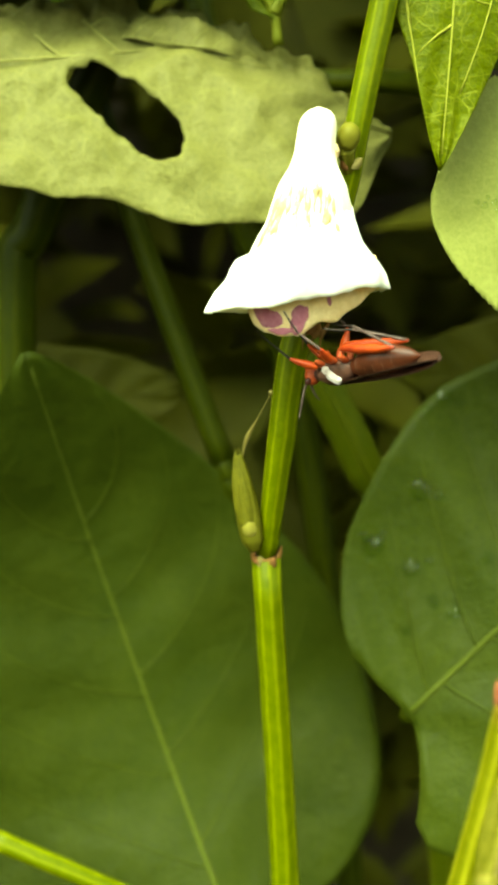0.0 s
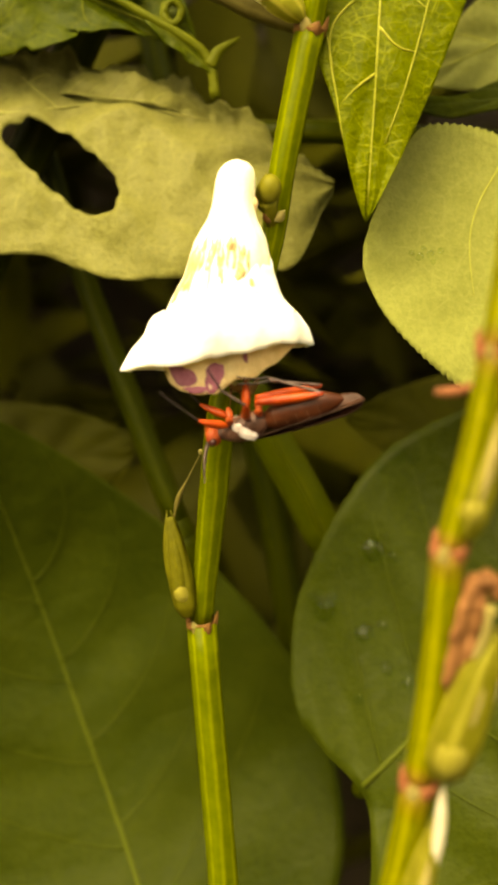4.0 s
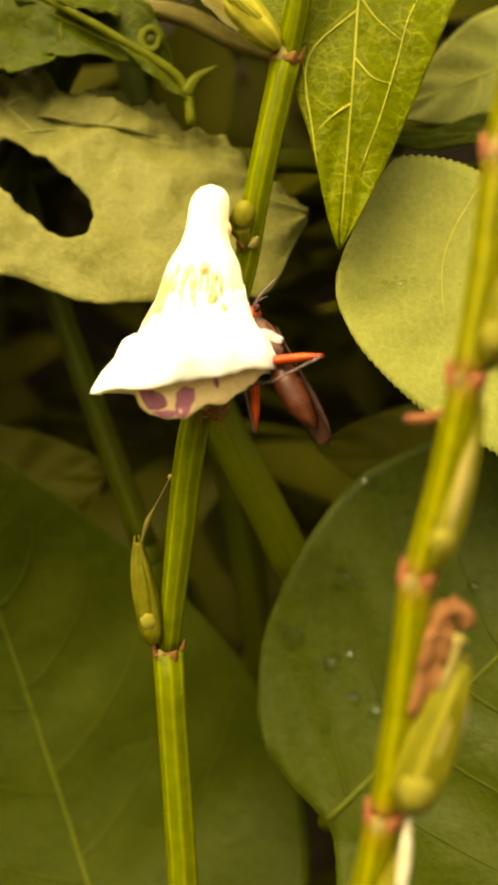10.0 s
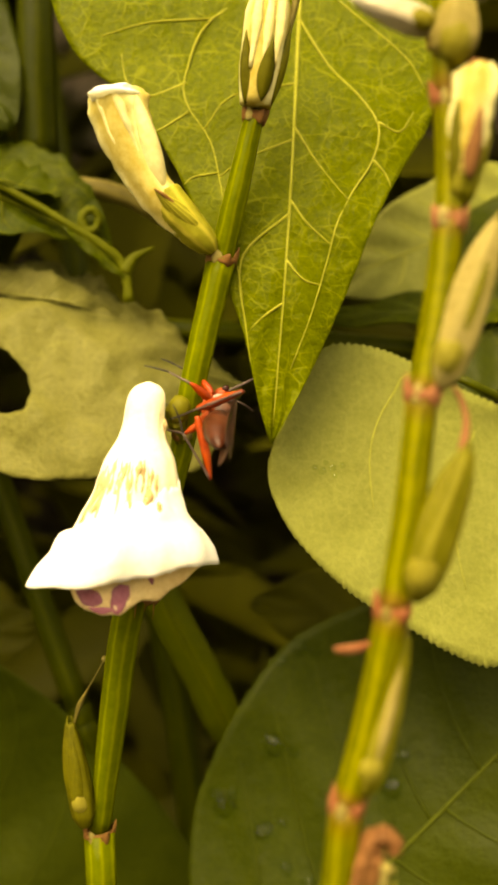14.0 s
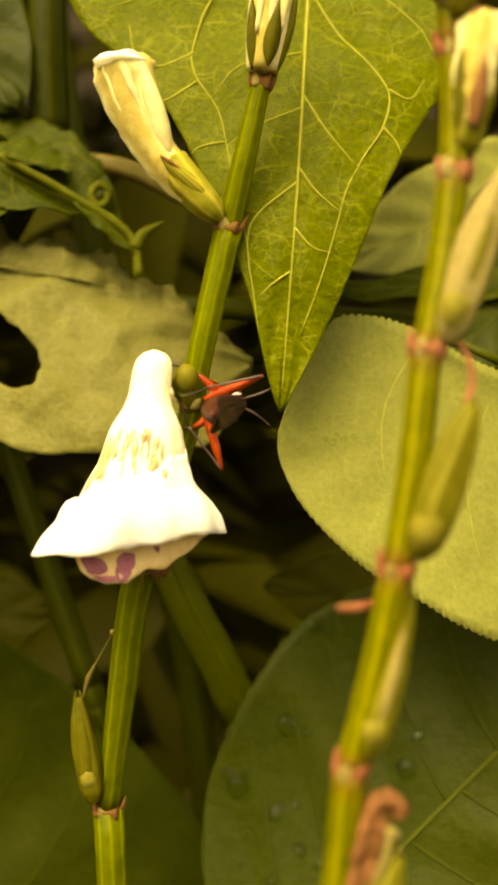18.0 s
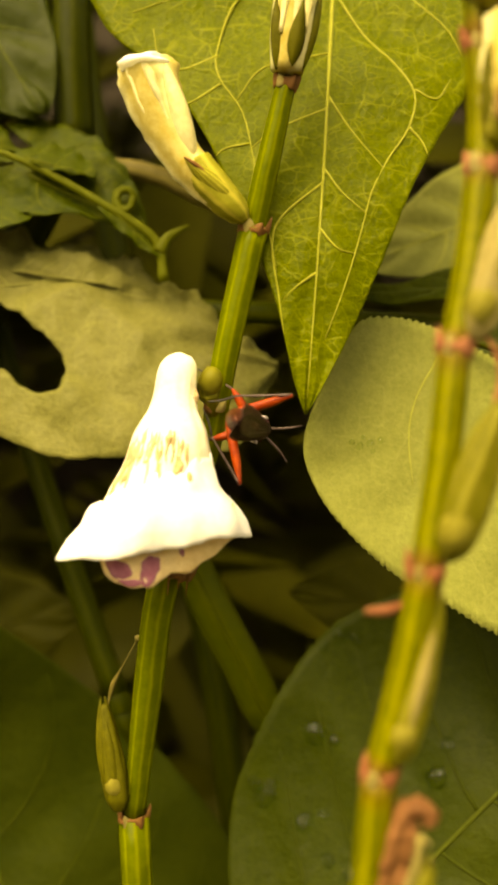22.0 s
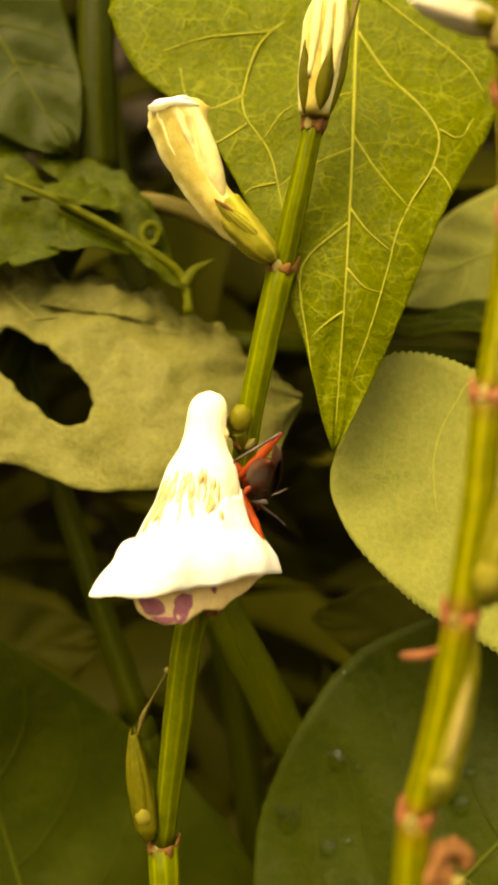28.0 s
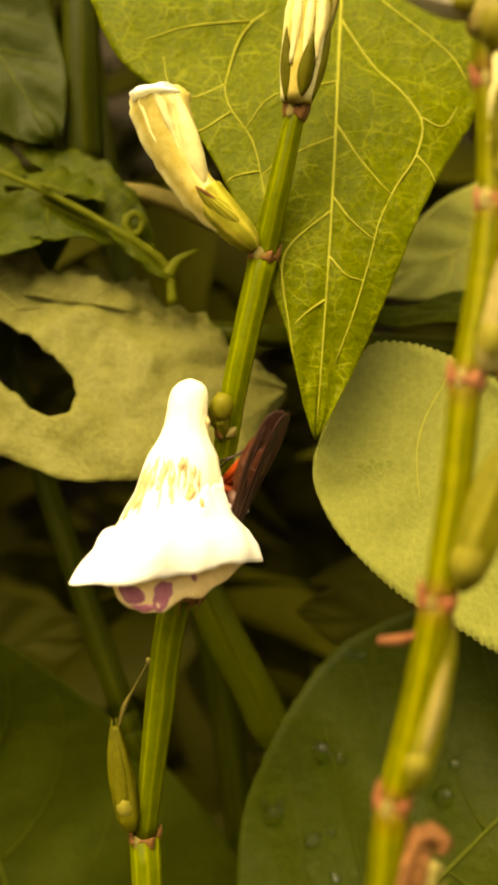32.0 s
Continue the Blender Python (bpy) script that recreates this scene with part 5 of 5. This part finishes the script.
def swing(root, aim, fold):
    """A hind leg's pose on the body: thigh along aim, shin folded to the side of -fold."""
    x = Vector(aim).normalized()
    z = Vector(fold)
    z = (z - x * z.dot(x)).normalized()
    m = Matrix((x, z.cross(x), z)).transposed().to_4x4()
    m.translation = Vector(root) * CM
    return m


# Seconds; head and tail end in cm; the way its back faces.
CRAWL = [
    (0, (0.37, -0.15, -1.86), (1.07, -0.80, -1.68), (0.1, 0.45, -1)),
    (0.5, (0.41, -0.20, -1.81), (1.31, -0.70, -1.74), (0.1, 0.45, -1)),
    (1, (0.37, -0.30, -1.92), (1.43, -0.50, -1.46), (-0.2, 0.45, -1)),
    (1.5, (0.32, -0.35, -2.01), (1.33, -0.50, -1.41), (-0.3, 0.45, -1)),
    (2, (0.32, -0.35, -1.99), (1.37, -0.50, -1.43), (-0.3, 0.45, -1)),
    (3, (0.31, -0.35, -1.89), (1.43, -0.50, -1.49), (-0.2, 0.45, -1)),
    (4, (0.07, -0.35, -1.88), (1.27, -0.50, -1.53), (-0.2, 0.45, -1)),
    (4.5, (0.08, -0.35, -1.89), (1.28, -0.50, -1.52), (-0.2, 0.45, -1)),
    (6.5, (0.16, -0.35, -1.82), (1.35, -0.50, -1.74), (-0.1, 0.45, -1)),
    (7, (0.01, -0.35, -1.65), (1.20, -0.50, -1.72), (0, 0.45, -1)),
    (7.5, (0.23, -0.30, -1.59), (1.20, -0.60, -1.68), (0, 0.45, -1)),
    (8, (0.35, -0.30, -1.50), (1.32, -0.60, -1.68), (0.1, 0.45, -1)),
    (8.5, (0.60, -0.10, -1.44), (1.48, -0.60, -1.72), (0.09, 0.6, -0.79)),
    (9, (0.57, 0.00, -1.21), (1.29, -0.55, -1.55), (0.36, 0.78, -0.5)),
    (9.5, (0.51, 0.00, -0.97), (1.28, -0.40, -1.52), (0.49, 0.87, 0.05)),
    (10, (0.74, -0.05, -0.51), (1.27, -0.35, -1.53), (0.86, 0.4, 0.33)),
    (10.5, (1.02, -0.10, -0.15), (1.12, -0.30, -1.39), (1, 0, 0)),
    (11, (1.01, -0.15, 0.18), (1.17, -0.30, -1.05), (1, 0.1, 0.1)),
    (11.5, (1.01, -0.20, 0.42), (1.22, -0.35, -0.77), (1, 0, 0.2)),
    (12, (0.96, -0.25, 0.63), (1.23, -0.35, -0.55), (1, -0.1, 0.2)),
    (12.5, (0.83, -0.25, 0.81), (1.17, -0.40, -0.22), (1, -0.4, 0.3)),
    (13, (0.87, -0.15, 0.81), (1.13, -0.50, 0.11), (1, -0.3, 0.2)),
    (13.5, (1.04, 0.00, 0.66), (1.08, -0.65, 0.11), (1, 0.2, 0.2)),
    (15.5, (1.10, 0.40, 0.35), (0.90, -0.65, 0.15), (1, 0.1, -0.1)),
    (16, (1.14, 0.40, 0.29), (0.94, -0.65, 0.09), (1, 0.1, -0.1)),
    (17, (1.14, 0.40, 0.23), (0.90, -0.65, 0.05), (1, 0.1, -0.1)),
    (18, (1.14, 0.40, 0.22), (0.91, -0.65, 0.04), (1, 0.1, -0.1)),
    (19, (1.12, 0.40, 0.22), (0.89, -0.65, 0.04), (1, 0.1, -0.1)),
    (20, (1.14, 0.40, 0.18), (0.90, -0.65, 0.03), (1, 0.1, -0.1)),
    (21, (1.14, 0.40, 0.08), (0.90, -0.65, 0.00), (1, 0.1, -0.3)),
    (22, (1.13, 0.40, -0.01), (0.90, -0.65, 0.00), (1, 0.1, -0.4)),
    (23, (1.00, 0.40, -0.12), (0.84, -0.60, 0.08), (1, 0.1, -0.5)),
    (24, (0.65, 0.45, 0.02), (1.00, -0.60, -0.10), (0.3, 0.2, -1)),
    (25, (0.53, 0.32, 0.15), (0.84, -0.58, -0.26), (0.5, 0.2, -0.7)),
    (25.5, (0.54, 0.32, 0.14), (0.85, -0.58, -0.33), (0.6, 0.2, -0.6)),
    (27.5, (0.87, 0.45, -0.28), (0.79, -0.65, -0.03), (1, 0.2, -0.2)),
    (28, (0.82, 0.40, -0.33), (0.89, -0.60, -0.05), (1, 0.1, -0.1)),
    (28.5, (0.80, 0.40, -0.41), (0.92, -0.55, 0.01), (1, -0.1, 0)),
    (29, (0.85, 0.40, -0.47), (1.01, -0.40, 0.06), (1, -0.4, 0.1)),
    (29.5, (0.80, 0.17, -0.59), (1.01, -0.48, 0.10), (0.8, -0.7, 0.2)),
    (30, (0.78, 0.05, -0.78), (0.94, -0.30, 0.01), (0.8, -0.8, 0.2)),
    (31, (0.75, 0.00, -0.75), (0.99, -0.25, 0.12), (0.8, -0.7, 0.2)),
    (32, (0.71, 0.00, -0.65), (1.01, -0.20, -0.01), (0.8, -0.7, 0.2)),
]
# Seconds; the way the near-side and far-side hind thighs point, on the body (ahead, left, back).
LEGS = [
    (0.0, (-0.97, -0.12, 0.12), (-0.95, 0.2, 0.2)),
    (4.0, (-0.97, -0.12, 0.12), (-0.95, 0.2, 0.2)),
    (7.0, (-0.75, -0.45, 0.45), (-0.93, 0.25, -0.1)),
    (8.0, (-0.5, -0.6, 0.57), (-0.92, 0.3, -0.2)),
    (9.0, (-0.5, -0.8, 0.15), (-0.75, 0.6, 0.14)),
    (10.0, (-0.7, -0.5, -0.2), (-0.4, 0.5, 0.75)),
    (10.5, (-0.85, -0.4, -0.1), (-0.1, 0.42, 0.9)),
    (11.2, (-0.9, -0.35, 0.1), (-0.1, 0.42, 0.9)),
    (11.7, (-0.9, -0.3, 0.2), (-0.5, 0.45, 0.7)),
    (12.0, (-0.97, -0.1, 0.0), (-0.93, 0.22, 0.1)),
    (12.5, (-0.95, -0.25, 0.1), (-0.95, 0.22, 0.02)),
    (13.0, (-0.8, -0.5, 0.2), (-0.9, 0.35, 0.2)),
    (15.5, (-0.1, -0.9, 0.4), (-0.1, 0.5, 0.85)),
    (20.0, (-0.1, -0.88, 0.42), (-0.1, 0.5, 0.85)),
    (22.0, (-0.1, -0.8, 0.55), (-0.1, 0.6, 0.78)),
    (23.0, (0.0, -0.76, 0.65), (-0.13, 0.73, 0.68)),
    (24.0, (-0.8, -0.15, 0.55), (-0.35, 0.93, 0.0)),
    (25.5, (-0.75, -0.2, 0.55), (-0.4, 0.88, 0.12)),
    (27.5, (-0.05, -0.88, 0.45), (-0.4, 0.45, 0.8)),
    (28.2, (-0.2, -0.85, 0.45), (-0.35, 0.75, 0.55)),
    (29.0, (-0.85, -0.3, 0.35), (-0.58, 0.24, 0.74)),
    (30.0, (-0.93, -0.05, 0.38), (-0.55, 0.75, 0.4)),
    (31.2, (-0.93, -0.05, 0.38), (-0.6, 0.7, 0.38)),
    (32.0, (-0.93, -0.05, 0.38), (-0.85, 0.45, 0.15)),
]


def motions():
    walk(insect, [(t, stand(head, tail, back)) for t, head, tail, back in CRAWL])
    for thigh, which, side in ((hind_legs[0], 1, -1), (hind_legs[1], 2, 1)):
        walk(thigh, [(row[0], swing((0.02, side * 0.04, -0.22), row[which], (0.3, side * 0.2, 1.0))) for row in LEGS])


motions()
